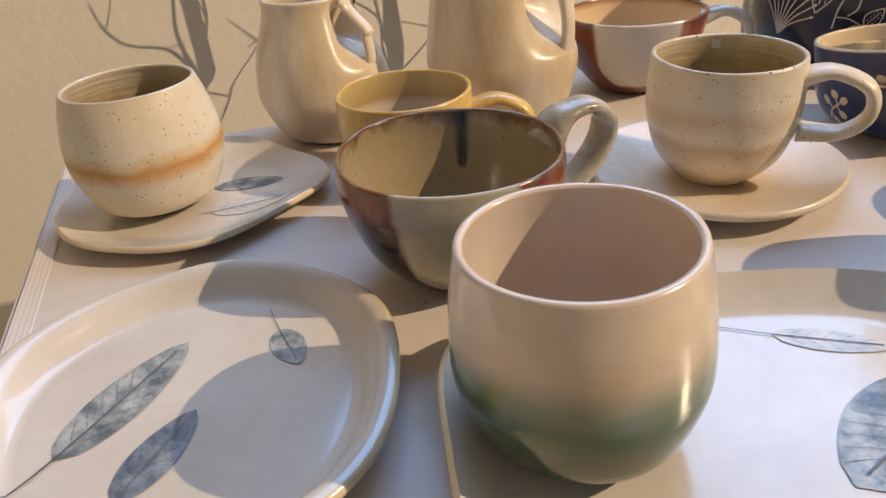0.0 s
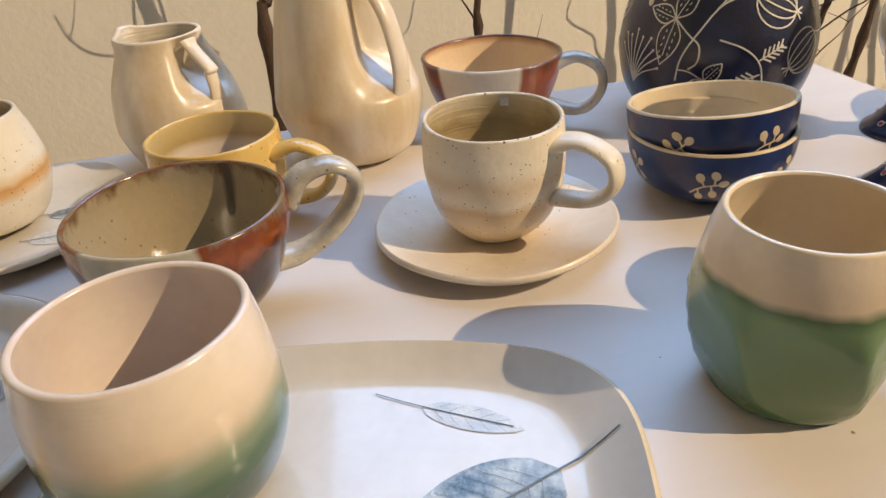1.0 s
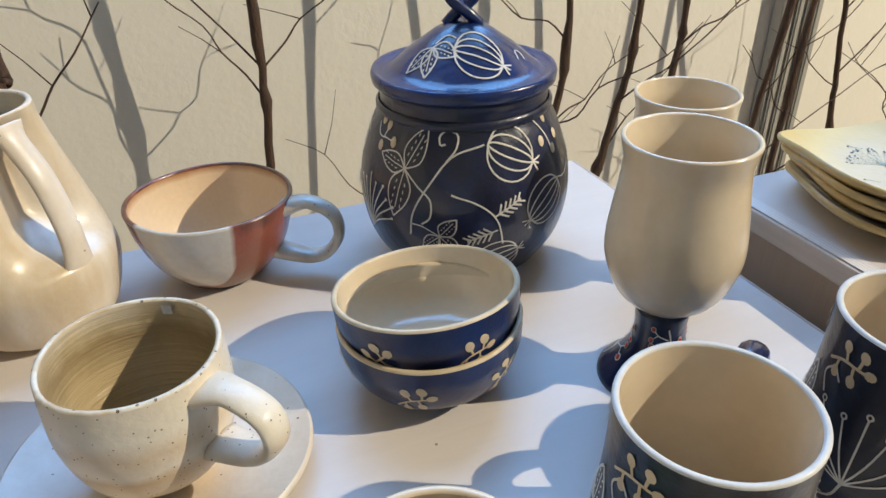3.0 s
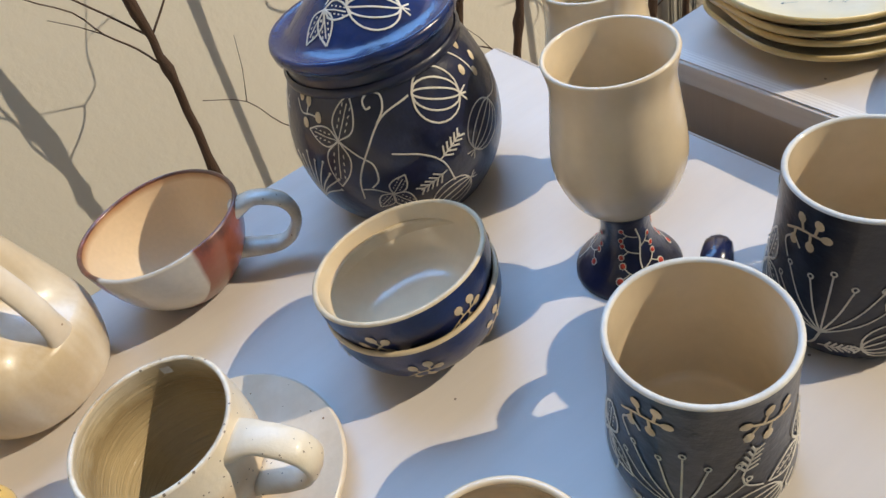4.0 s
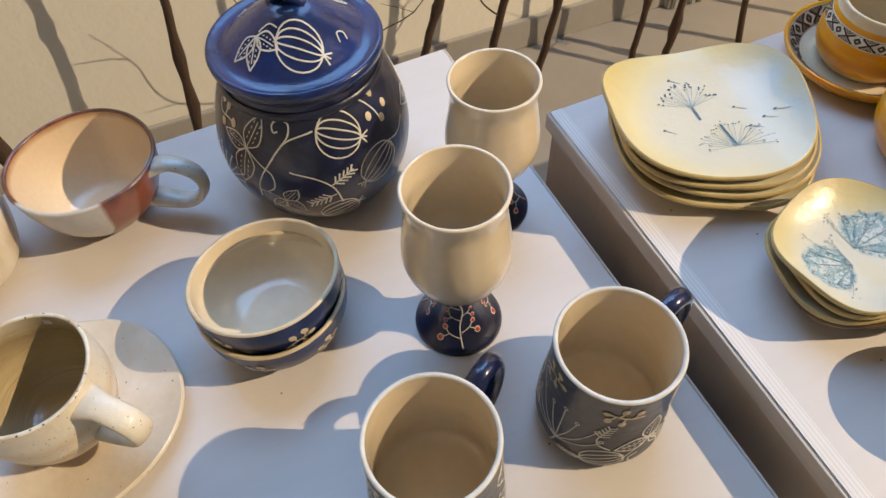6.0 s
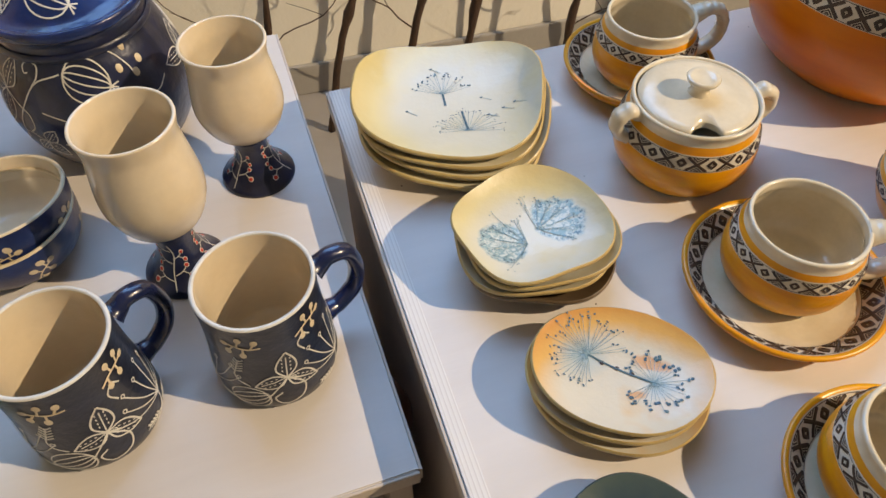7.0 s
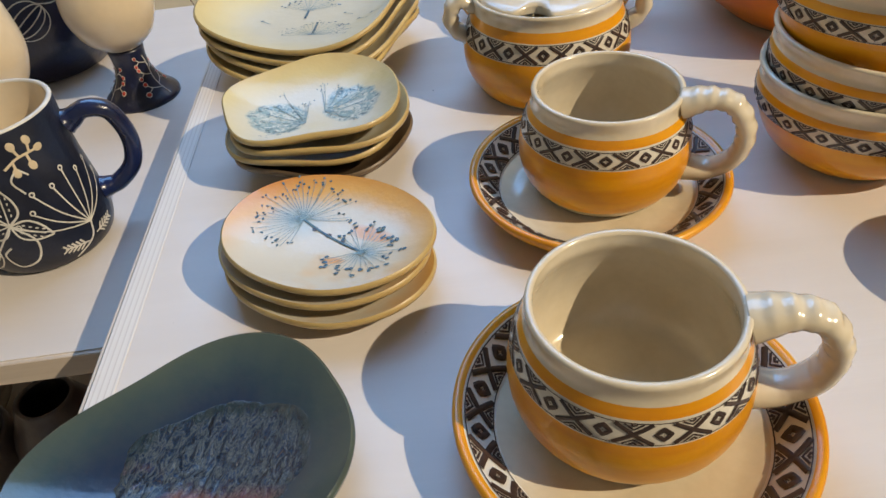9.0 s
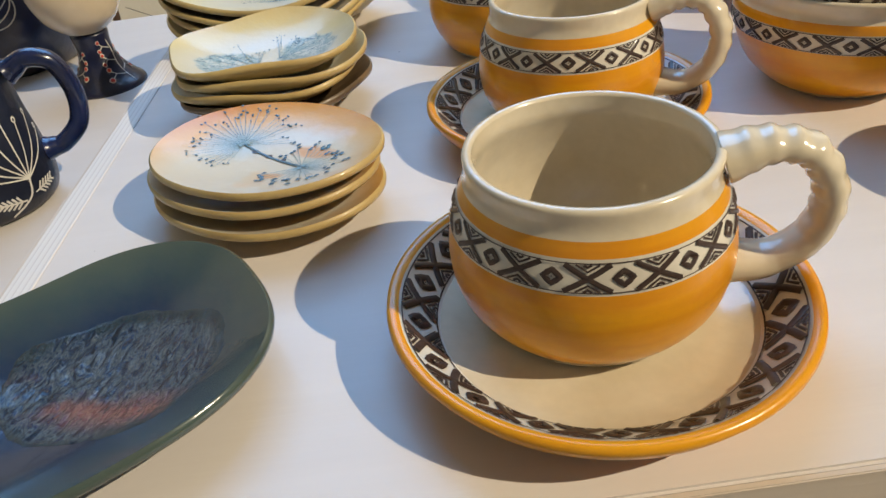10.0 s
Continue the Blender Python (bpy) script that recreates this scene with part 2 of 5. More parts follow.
def dish_glaze(name, middle, blush, edge, size, lean=(0.0, 0.0), wings=(), haze=(), stain=()):
    """Pale middle, blushes on the side that lean points to, a warm edge; wings are mottled blue prints, haze pale blue, stain orange."""
    n = Nodes(name, 0.3, 0.22)
    r = n.add("ShaderNodeVectorMath")
    r.operation = "LENGTH"
    n.put(r.inputs[0], n.add("ShaderNodeMapping", Vector=n.coord, Scale=(1 / size, 1 / size, 0)).outputs[0])
    fac = n.math("ADD", r.outputs["Value"], n.math("MULTIPLY", n.math("SUBTRACT", n.noise(14, 3), 0.5), 0.5))
    fac = n.math("ADD", fac, n.math("ADD", n.math("MULTIPLY", n.axis(0), lean[0] / size), n.math("MULTIPLY", n.axis(1), lean[1] / size)))
    colour = n.ramp(n.math("MULTIPLY", fac, 0.7), [(0.0, middle), (0.42, middle), (0.66, blush), (0.9, edge)])
    colour = n.mix(n.ramp(n.noise(24, 3), [(0.58, (0, 0, 0, 1)), (0.72, (0.5, 0.5, 0.5, 1))]), colour, blush)

    def spot(x, y, rx, ry, turn, soft, rag):
        """1 inside a ragged oval, 0 outside."""
        m = n.add("ShaderNodeMapping", Vector=n.coord, Location=(-x, -y, 0))
        m = n.add("ShaderNodeMapping", Vector=m.outputs[0], Rotation=(0, 0, -radians(turn)))
        m = n.add("ShaderNodeMapping", Vector=m.outputs[0], Scale=(1 / rx, 1 / ry, 0))
        d = n.add("ShaderNodeVectorMath", )
        d.operation = "LENGTH"
        n.put(d.inputs[0], m.outputs[0])
        v = n.math("ADD", d.outputs["Value"], n.math("MULTIPLY", n.math("SUBTRACT", n.noise(90, 4), 0.5), rag))
        return v, n.math("MULTIPLY", n.math("SUBTRACT", 1.0, v), soft, True)

    for x, y, rx, ry, turn in stain:
        colour = n.mix(n.math("MULTIPLY", spot(x, y, rx, ry, turn, 2.5, 0.9)[1], 0.75), colour, hexa(214, 150, 84))
    for x, y, rx, ry, turn in haze:
        colour = n.mix(n.math("MULTIPLY", spot(x, y, rx, ry, turn, 1.3, 0.5)[1], 0.7), colour, hexa(150, 178, 190))
    for x, y, rx, ry, turn in wings:
        v, inside = spot(x, y, rx, ry, turn, 6.0, 0.5)
        colour = n.mix(n.math("MULTIPLY", inside, 0.55), colour, hexa(196, 208, 208))
        grain = n.noise(210, 5, 0.7, (1, 1, 1), 1.2)
        teal = n.math("MULTIPLY", n.ramp(n.math("ADD", grain, n.math("MULTIPLY", v, 0.13)), [(0.5, (0, 0, 0, 1)), (0.62, (1, 1, 1, 1))]), inside)
        colour = n.mix(n.math("MULTIPLY", teal, 0.8), colour, hexa(112, 150, 158))
        dark = n.math("MULTIPLY", n.ramp(n.math("ADD", n.noise(330, 4, 0.7), n.math("MULTIPLY", v, 0.16)), [(0.66, (0, 0, 0, 1)), (0.74, (1, 1, 1, 1))]), inside)
        colour = n.mix(n.math("MULTIPLY", dark, 0.85), colour, hexa(46, 76, 92))
    return n.finish(colour, n.noise(80, 4), 0.25, 0.002)


M["dish_yellow"] = dish_glaze("dish_yellow", hexa(206, 200, 180), hexa(212, 198, 152), hexa(204, 180, 116), 0.085, (-0.3, 0.1))
M["dish_small"] = dish_glaze("dish_small", hexa(206, 203, 188), hexa(208, 192, 142), hexa(202, 178, 124), 0.06, (-0.1, 0.3))
M["dish_small_print"] = dish_glaze("dish_small_print", hexa(206, 201, 184), hexa(208, 192, 142), hexa(202, 178, 124), 0.06, (-0.1, 0.3), ((-0.022, -0.012, 0.019, 0.022, -4), (0.021, 0.012, 0.02, 0.024, 46)))
M["dish_orange"] = dish_glaze("dish_orange", hexa(206, 198, 180), hexa(216, 168, 96), hexa(200, 134, 62), 0.058, (-0.15, 0.45), (), ((-0.027, 0.008, 0.021, 0.018, 0), (0.026, -0.004, 0.013, 0.012, 0)), ((0.02, 0.011, 0.016, 0.006, -10), (0.012, -0.014, 0.008, 0.004, 20)))
M["dish_side"] = glaze("dish_side", hexa(206, 182, 122), hexa(186, 158, 100), 0.4, 30, 0.2, 0.3)
M["dish_brown"] = glaze("dish_brown", hexa(118, 96, 66), hexa(92, 74, 54), 0.4, 30, 0.2, 0.3)
M["print_blue"] = glaze("print_blue", hexa(96, 132, 148), hexa(146, 168, 168), 0.35, 160, 0.3, 0.4)
M["print_dark"] = glaze("print_dark", hexa(48, 84, 108), hexa(86, 118, 128), 0.35, 160, 0.3, 0.4)
M["dish_slate"] = banded("dish_slate", [(0.0, hexa(10, 30, 62)), (0.35, hexa(18, 42, 70)), (0.6, hexa(50, 70, 76)), (0.82, hexa(70, 84, 78)), (0.95, hexa(58, 68, 68)), (1.0, hexa(40, 46, 52))], 0.0, 0.026, 0.22, 25, 0.2, 0.45)


def textured_patch():
    n = Nodes("dish_patch", 0.26, 0.4)
    grain = n.noise(260, 5, 0.75, (1.3, 0.5, 1), 0.6)
    colour = n.ramp(grain, [(0.34, hexa(8, 16, 32)), (0.45, hexa(26, 52, 84)), (0.52, hexa(96, 108, 112)), (0.57, hexa(34, 62, 100)), (0.64, hexa(20, 36, 60)), (0.74, hexa(128, 118, 108))])
    m = n.add("ShaderNodeMapping", Vector=n.coord, Location=(-0.006, -0.006, 0))
    m = n.add("ShaderNodeMapping", Vector=m.outputs[0], Rotation=(0, 0, -radians(24)))
    m = n.add("ShaderNodeMapping", Vector=m.outputs[0], Scale=(23, 33, 0))
    d = n.add("ShaderNodeVectorMath")
    d.operation = "LENGTH"
    n.put(d.inputs[0], m.outputs[0])
    low = n.math("ADD", n.math("MULTIPLY", n.axis(1), 80.0), 0.6)
    rust = n.math("MULTIPLY", n.ramp(n.noise(40, 4), [(0.42, (0, 0, 0, 1)), (0.6, (1, 1, 1, 1))]), n.ramp(n.math("ABSOLUTE", low), [(0.1, (0.9, 0.9, 0.9, 1)), (0.95, (0, 0, 0, 1))]))
    colour = n.mix(n.math("MULTIPLY", rust, n.math("MULTIPLY", grain, 1.1)), colour, hexa(176, 104, 74))
    edge = n.ramp(n.math("ADD", d.outputs["Value"], n.math("MULTIPLY", n.math("SUBTRACT", grain, 0.5), 0.9)), [(0.84, (0, 0, 0, 1)), (1.0, (1, 1, 1, 1))])
    colour = n.mix(edge, colour, hexa(40, 58, 66))
    return n.finish(colour, grain, 0.9, 0.006)


M["dish_patch"] = textured_patch()


def board_material():
    """White-painted plywood, brushed along its length, a little scuffed."""
    n = Nodes("painted_board", 0.5, 0.12)
    grain = n.noise(26, 5, 0.6, (0.12, 1.6, 1.6))
    colour = n.mix(grain, hexa(220, 212, 205), hexa(206, 197, 189))
    colour = n.mix(n.math("MULTIPLY", n.ramp(n.noise(7, 4), [(0.5, (0, 0, 0, 1)), (0.8, (1, 1, 1, 1))]), 0.25), colour, hexa(214, 202, 190))
    colour = n.mix(n.math("MULTIPLY", n.specks(38, 0.035, 0.3), 0.8), colour, hexa(90, 74, 62))
    return n.finish(colour, grain, 0.25, 0.002)


def ply_edge():
    """Painted board edge with faint lengthwise grain and a few knots."""
    n = Nodes("board_edge", 0.6)
    grain = n.noise(40, 4, 0.6, (0.15, 0.15, 4))
    colour = n.mix(grain, hexa(216, 204, 190), hexa(188, 172, 154))
    colour = n.mix(n.math("MULTIPLY", n.specks(14, 0.07, 0.35), 0.7), colour, hexa(84, 62, 46))
    return n.finish(colour, grain, 0.3, 0.002)


def plain(name, c1, c2, rough, scale, bump=0.3, dist=0.002, stretch=(1, 1, 1)):
    n = Nodes(name, rough)
    f = n.noise(scale, 6, 0.6, stretch)
    colour = n.mix(f, c1, c2)
    colour = n.mix(n.math("MULTIPLY", n.noise(scale * 0.12, 3), 0.2), colour, tuple(v * 0.7 for v in c1[:3]) + (1,))
    return n.finish(colour, n.noise(scale * 4, 4, 0.6, stretch), bump, dist)


def strip_material():
    n = Nodes("edge_strip", 0.5)
    wave = n.math("FRACT", n.math("MULTIPLY", n.axis(0), 330.0))
    colour = n.ramp(wave, [(0.0, hexa(232, 226, 218)), (0.55, hexa(228, 220, 212)), (0.7, hexa(204, 194, 185)), (0.85, hexa(230, 224, 216))])
    return n.finish(n.mix(n.math("MULTIPLY", n.noise(30, 3), 0.3), colour, hexa(214, 204, 194)), wave, 0.2, 0.001)


M["edge_strip"] = strip_material()
M["board"] = board_material()
M["ply"] = ply_edge()
M["panel_wood"] = plain("panel_wood", hexa(204, 186, 168), hexa(180, 160, 140), 0.6, 30, 0.3, 0.002, (1, 1, 0.1))
M["wall"] = plain("wall_paint", hexa(246, 240, 225), hexa(240, 233, 217), 0.8, 14, 0.35, 0.003)
M["baseboard"] = plain("baseboard_paint", hexa(176, 170, 160), hexa(160, 154, 146), 0.5, 20)
M["floor"] = plain("floor_grey", hexa(166, 157, 145), hexa(142, 134, 124), 0.55, 9, 0.2)
M["ceiling"] = plain("ceiling_paint", hexa(236, 234, 228), hexa(228, 224, 216), 0.85, 10, 0.2)
M["frame_paint"] = plain("frame_paint", hexa(226, 224, 218), hexa(214, 210, 202), 0.4, 20)
M["pilaster"] = plain("pilaster_paint", hexa(176, 172, 160), hexa(160, 156, 146), 0.6, 16)
M["handle_blue"] = glaze("handle_blue", hexa(14, 34, 84), hexa(8, 20, 52), 0.26, 30, 0.5, 0.25)
M["bark"] = plain("bark", hexa(92, 68, 50), hexa(62, 46, 36), 0.75, 60, 0.8, 0.004, (1, 1, 0.3))
M["pot_dark"] = glaze("pot_dark", hexa(104, 92, 84), hexa(66, 58, 56), 0.3, 30, 0.4, 0.3, hexa(40, 34, 30), 0.2)
M["pot_rust"] = glaze("pot_rust", hexa(150, 86, 50), hexa(120, 66, 40), 0.35, 30, 0.3, 0.3)
M["sticker"] = glaze("sticker", hexa(226, 228, 232), hexa(196, 200, 212), 0.4, 300, 0.1, 0.1)


# ---------------------------------------------------------------- mesh helpers
MARKS = {"berry_sprig", "drawing", "seed_print", "tuft_print", "rhomb_pattern", "twig_drawing", "berry_drawing", "leaf_vein_print", "berry_cluster"}


def part(name, bm, material, parent=None, label="", smooth=True):
    me = bpy.data.meshes.new(name)
    bmesh.ops.recalc_face_normals(bm, faces=bm.faces)
    bm.to_mesh(me)
    bm.free()
    if smooth:
        me.shade_smooth()
    for m in material if isinstance(material, (list, tuple)) else [material]:
        me.materials.append(m)
    ob = new(name, me)
    ob.parent = parent
    if name in MARKS:
        ob["kind"] = "stuff"
    return tagged(ob, label)


def thing(name, place, turn=0.0, label="", category="", group="", kind=""):
    ob = new(name)
    ob.empty_display_size = 0.03
    ob.matrix_basis = pose(*place, 0, 0, turn)
    return tagged(ob, label, category, group, kind)


def spline(pts, n=6):
    """A smooth line through the points."""
    p = [Vector(q) for q in pts]
    p = [p[0] * 2 - p[1], *p, p[-1] * 2 - p[-2]]
    out = []
    for i in range(1, len(p) - 2):
        for k in range(n):
            t = k / n
            a, b, c, d = p[i - 1], p[i], p[i + 1], p[i + 2]
            out.append(0.5 * ((2 * b) + (c - a) * t + (2 * a - 5 * b + 4 * c - d) * t * t + (3 * b - a - 3 * c + d) * t**3))
    return out + [p[-2]]


def outer_line(pts, n=6):
    return [(max(v.x, 0.0005), v.y) for v in spline(pts, n)]


def lathe(lines, seg=72, wob=None):
    """Turns a line of (radius, height) round z; radius 0 at an end closes it. wob(angle, r, z) gives r and z."""
    bm = bmesh.new()
    rings = []
    for r, z in lines:
        if r < 1e-6:
            rings.append([bm.verts.new((0, 0, z))])
            continue
        ring = []
        for k in range(seg):
            a = 2 * math.pi * k / seg
            rr, zz = wob(a, r, z) if wob else (r, z)
            ring.append(bm.verts.new((rr * math.cos(a), rr * math.sin(a), zz)))
        rings.append(ring)
    for a, b in zip(rings, rings[1:]):
        for k in range(seg):
            q = (k + 1) % seg
            if len(a) == 1:
                bm.faces.new((a[0], b[k], b[q]))
            elif len(b) == 1:
                bm.faces.new((a[k], b[0], a[q]))
            else:
                bm.faces.new((a[k], b[k], b[q], a[q]))
    return bm


def vessel(outer, wall=0.004, floor=0.006, foot=None):
    """Outside and inside lines of a vessel from its outer line."""
    r0, z0 = outer[0]
    out = [(0, z0 + 0.002), (r0 * 0.75, z0 + 0.002), (r0 * 0.82, z0), (r0, z0)] + outer[1:]
    rt, zt = outer[-1]
    rim = [(rt - wall * 0.1, zt + wall * 0.3), (rt - wall * 0.5, zt + wall * 0.42), (rt - wall * 0.9, zt + wall * 0.3)]
    inside = [(max(r - wall, 0.002), z) for r, z in reversed(outer) if z > z0 + floor * 1.6]
    last = inside[-1][0]
    inside += [(last * 0.9, z0 + floor * 1.15), (last * 0.6, z0 + floor), (0, z0 + floor)]
    return out, rim, inside


def wobble(amount, seed, lobes=3):
    rnd = random.Random(seed)
    terms = [(k, rnd.uniform(-1, 1), rnd.uniform(0, 6.28)) for k in range(2, 2 + lobes)]

    def fn(a, r, z):
        d = sum(w * math.sin(k * a + p) for k, w, p in terms)
        return r * (1 + amount * d), z + amount * 0.012 * math.sin(2 * a + terms[0][2]) * (z / 0.08)

    return fn


def radius_at(outer, z):
    pts = sorted(outer, key=lambda q: q[1])
    return float(np.interp(z, [q[1] for q in pts], [q[0] for q in pts]))


def sweep(path, wide, thick, side, round_=10, ease=None):
    """A bar along path, wide across side and thick in the other way; ease(t) scales its section."""
    bm = bmesh.new()
    side = Vector(side).normalized()
    rings = []
    for i, p in enumerate(path):
        d = (path[min(i + 1, len(path) - 1)] - path[max(i - 1, 0)]).normalized()
        up = d.cross(side).normalized()
        s = side - d * side.dot(d)
        s.normalize()
        e = ease(i / (len(path) - 1)) if ease else 1.0
        ew, et = e if isinstance(e, tuple) else (e, e)
        rings.append([bm.verts.new(p + s * (wide * ew * math.cos(2 * math.pi * k / round_)) + up * (thick * et * math.sin(2 * math.pi * k / round_))) for k in range(round_)])
    for a, b in zip(rings, rings[1:]):
        for k in range(round_):
            bm.faces.new((a[k], a[(k + 1) % round_], b[(k + 1) % round_], b[k]))
    bm.faces.new(rings[0]), bm.faces.new(rings[-1])
    return bm


def ear(phi, pts, wide, thick, ease=None, n=8):
    """A handle in the upright plane at the angle phi (degrees), through (radius, height) points."""
    c, s = math.cos(radians(phi)), math.sin(radians(phi))
    path = [Vector((q.x * c, q.x * s, q.y)) for q in spline(pts, n)]
    return sweep(path, wide, thick, (-s, c, 0), 12, ease)


def flare(t):
    return 1 + 0.45 * max(0, 1 - t * 5) + 0.35 * max(0, 1 - (1 - t) * 5)


# drawing on surfaces: a surface is fn(x, y) -> point and normal, x and y in metres
def on_turned(outer, phi, ref, lift=0.0005):
    def fn(x, y):
        r = radius_at(outer, y)
        a = radians(phi) + x / ref
        slope = (radius_at(outer, y + 0.001) - radius_at(outer, y - 0.001)) / 0.002
        nrm = Vector((math.cos(a), math.sin(a), -slope)).normalized()
        return Vector((r * math.cos(a), r * math.sin(a), y)) + nrm * lift, nrm

    return fn


def stroke(bm, surf, pts, w=0.0006, smooth_n=5, taper=False):
    pts = [(v.x, v.y) for v in spline([(x, y, 0) for x, y in pts], smooth_n)] if smooth_n else pts
    prev = None
    n = len(pts)
    for i, (x, y) in enumerate(pts):
        p, nrm = surf(x, y)
        q0, q1 = surf(*pts[max(i - 1, 0)])[0], surf(*pts[min(i + 1, n - 1)])[0]
        d = q1 - q0
        if d.length < 1e-9:
            continue
        s = nrm.cross(d.normalized()) * (w * (1 - 0.7 * i / n if taper else 1))
        pair = (bm.verts.new(p + s), bm.verts.new(p - s), bm.verts.new(p + nrm * w * 0.4))
        if prev:
            bm.faces.new((prev[0], pair[0], pair[2], prev[2]))
            bm.faces.new((prev[2], pair[2], pair[1], prev[1]))
        prev = pair


def blob(bm, surf, x, y, rx, ry=None, rot=0.0, n=10, bulge=0.4):
    ry = ry or rx
    c, s = math.cos(rot), math.sin(rot)
    p, nrm = surf(x, y)
    mid = bm.verts.new(p + nrm * min(rx, ry) * bulge)
    ring = []
    for k in range(n):
        u, v = rx * math.cos(2 * math.pi * k / n), ry * math.sin(2 * math.pi * k / n)
        ring.append(bm.verts.new(surf(x + u * c - v * s, y + u * s + v * c)[0]))
    for k in range(n):
        bm.faces.new((mid, ring[k], ring[(k + 1) % n]))


def area(bm, surf, pts):
    """A filled patch: rings drawn in towards its middle."""
    cx, cy = sum(p[0] for p in pts) / len(pts), sum(p[1] for p in pts) / len(pts)
    rings = [[bm.verts.new(surf(cx + (x - cx) * f, cy + (y - cy) * f)[0]) for x, y in pts] for f in (1.0, 0.66, 0.33)]
    mid = bm.verts.new(surf(cx, cy)[0])
    n = len(pts)
    for a, b in zip(rings, rings[1:]):
        for k in range(n):
            bm.faces.new((a[k], a[(k + 1) % n], b[(k + 1) % n], b[k]))
    for k in range(n):
        bm.faces.new((rings[-1][k], rings[-1][(k + 1) % n], mid))


def at(x, y, rot, pts):
    c, s = math.cos(rot), math.sin(rot)
    return [(x + u * c - v * s, y + u * s + v * c) for u, v in pts]


def pod(bm, f, x, y, r, rot, w=0.0006):
    """A ribbed seed pod with a tuft."""
    for k in (-1.0, -0.55, -0.15, 0.25, 0.62, 1.0):
        stroke(bm, f, at(x, y, rot, [(r * math.sin(t), k * r * 0.92 * math.cos(t)) for t in np.linspace(-1.57, 1.57, 7)]), w, 2)
    for k in (-0.5, 0, 0.5):
        stroke(bm, f, at(x, y, rot, [(r, 0), (r * 1.3, r * 0.35 * k * 1.4)]), w, 2)


def leaf_line(bm, f, x, y, length, rot, w=0.0006, fat=0.24, dots=True):
    for s in (-1, 1):
        stroke(bm, f, at(x, y, rot, [(0, 0), (length * 0.3, s * length * fat), (length * 0.65, s * length * fat * 0.85), (length, 0)]), w, 4)
    stroke(bm, f, at(x, y, rot, [(0, 0), (length * 0.8, 0)]), w * 0.7, 2)
    if dots:
        for t in (0.25, 0.4, 0.55, 0.7):
            for s in (-1, 1):
                stroke(bm, f, at(x, y, rot, [(length * t, s * length * fat * 0.4), (length * (t + 0.07), s * length * fat * 0.45)]), w * 0.7, 1)


def trefoil(bm, f, x, y, length, rot, w=0.0006):
    for a in (0.0, 2.0, -1.75):
        leaf_line(bm, f, x, y, length, rot + a, w)


def fern(bm, f, x, y, length, rot, w=0.0006):
    stroke(bm, f, at(x, y, rot, [(0, 0), (length, 0)]), w, 2)
    for k in range(5):
        u = length * (0.2 + 0.17 * k)
        for s in (-1, 1):
            stroke(bm, f, at(x, y, rot, [(u, 0), (u + length * 0.2, s * length * (0.26 - 0.02 * k))]), w * 1.1, 2)


def umbel(bm, f, x, y, length, rot, spread=1.0, n=8, w=0.0005, dot=0.0009):
    for k in range(n):
        a = spread * (k / (n - 1) - 0.5)
        ln = length * (0.8 + 0.2 * math.cos(a * 2) + 0.1 * (k % 2))
        end = at(x, y, rot, [(ln * math.cos(a), ln * math.sin(a))])[0]
        stroke(bm, f, [(x, y), at(x, y, rot, [(ln * 0.5 * math.cos(a * 0.8), ln * 0.5 * math.sin(a * 0.8))])[0], end], w, 3)
        blob(bm, f, *end, dot, n=6)


def ringlet(bm, f, x, y, r, w):
    stroke(bm, f, [(x + r * math.cos(a), y + r * 1.15 * math.sin(a)) for a in np.linspace(0, 6.7, 10)], w, 0)


def spray(bm, lines, f, x, y, size, rot, w=0.0006, dot=0.0018):
    """A bowed twig with oval berries on short stalks."""
    stroke(lines, f, at(x, y, rot, [(-size, -size * 0.2), (-size * 0.2, size * 0.05), (size * 0.85, -0.05 * size)]), w, 4)
    for k, u, v in ((-0.45, -0.6, -0.6), (-0.05, -0.1, 0.7), (0.3, 0.25, -0.65), (0.5, 0.72, 0.6)):
        stroke(lines, f, at(x, y, rot, [(size * k, size * 0.02), (size * u, size * v)]), w, 2)
        blob(bm, f, *at(x, y, rot, [(size * u, size * v)])[0], dot, dot * 1.3, rot + 0.3 * u, 10, 0.2)
    blob(bm, f, *at(x, y, rot, [(size * 1.0, -size * 0.05)])[0], dot * 1.2, dot, rot, 10, 0.2)


def rhomb_band(bm, f, low, high, length, n):
    """Dark rhombs with a pale heart, thick crosses and nested chevrons between two lines, n of each along the length."""
    h, m = high - low, (high + low) / 2
    step = length / n
    w = h * 0.05

    def line(pts, wide):
        fine = [(a[0] + (b[0] - a[0]) * t, a[1] + (b[1] - a[1]) * t) for a, b in zip(pts, pts[1:]) for t in (0, 0.5)]
        stroke(bm, f, fine + [pts[-1]], wide, 0)

    for i in range(n):
        x = i * step
        p = [(x, m + h * 0.24), (x + step * 0.13, m), (x, m - h * 0.24), (x - step * 0.13, m)]
        line(p + p[:2], w * 2.2)
        blob(bm, f, x, m, w * 0.5, n=6, bulge=0.2)
        xc = x + step / 2
        for s in (-1, 1):
            line([(xc - step * 0.33, m - s * h * 0.46), (xc, m), (xc + step * 0.33, m + s * h * 0.46)], w * 2.0)
            line([(xc - step * 0.17, m + s * h * 0.46), (xc, m + s * h * 0.23), (xc + step * 0.17, m + s * h * 0.46)], w * 0.8)
            line([(xc - step * 0.06, m + s * h * 0.46), (xc, m + s * h * 0.38), (xc + step * 0.06, m + s * h * 0.46)], w * 0.9)
    for y in (low, high):
        stroke(bm, f, [(k * length / 64, y) for k in range(65)], w * 0.4, 0)


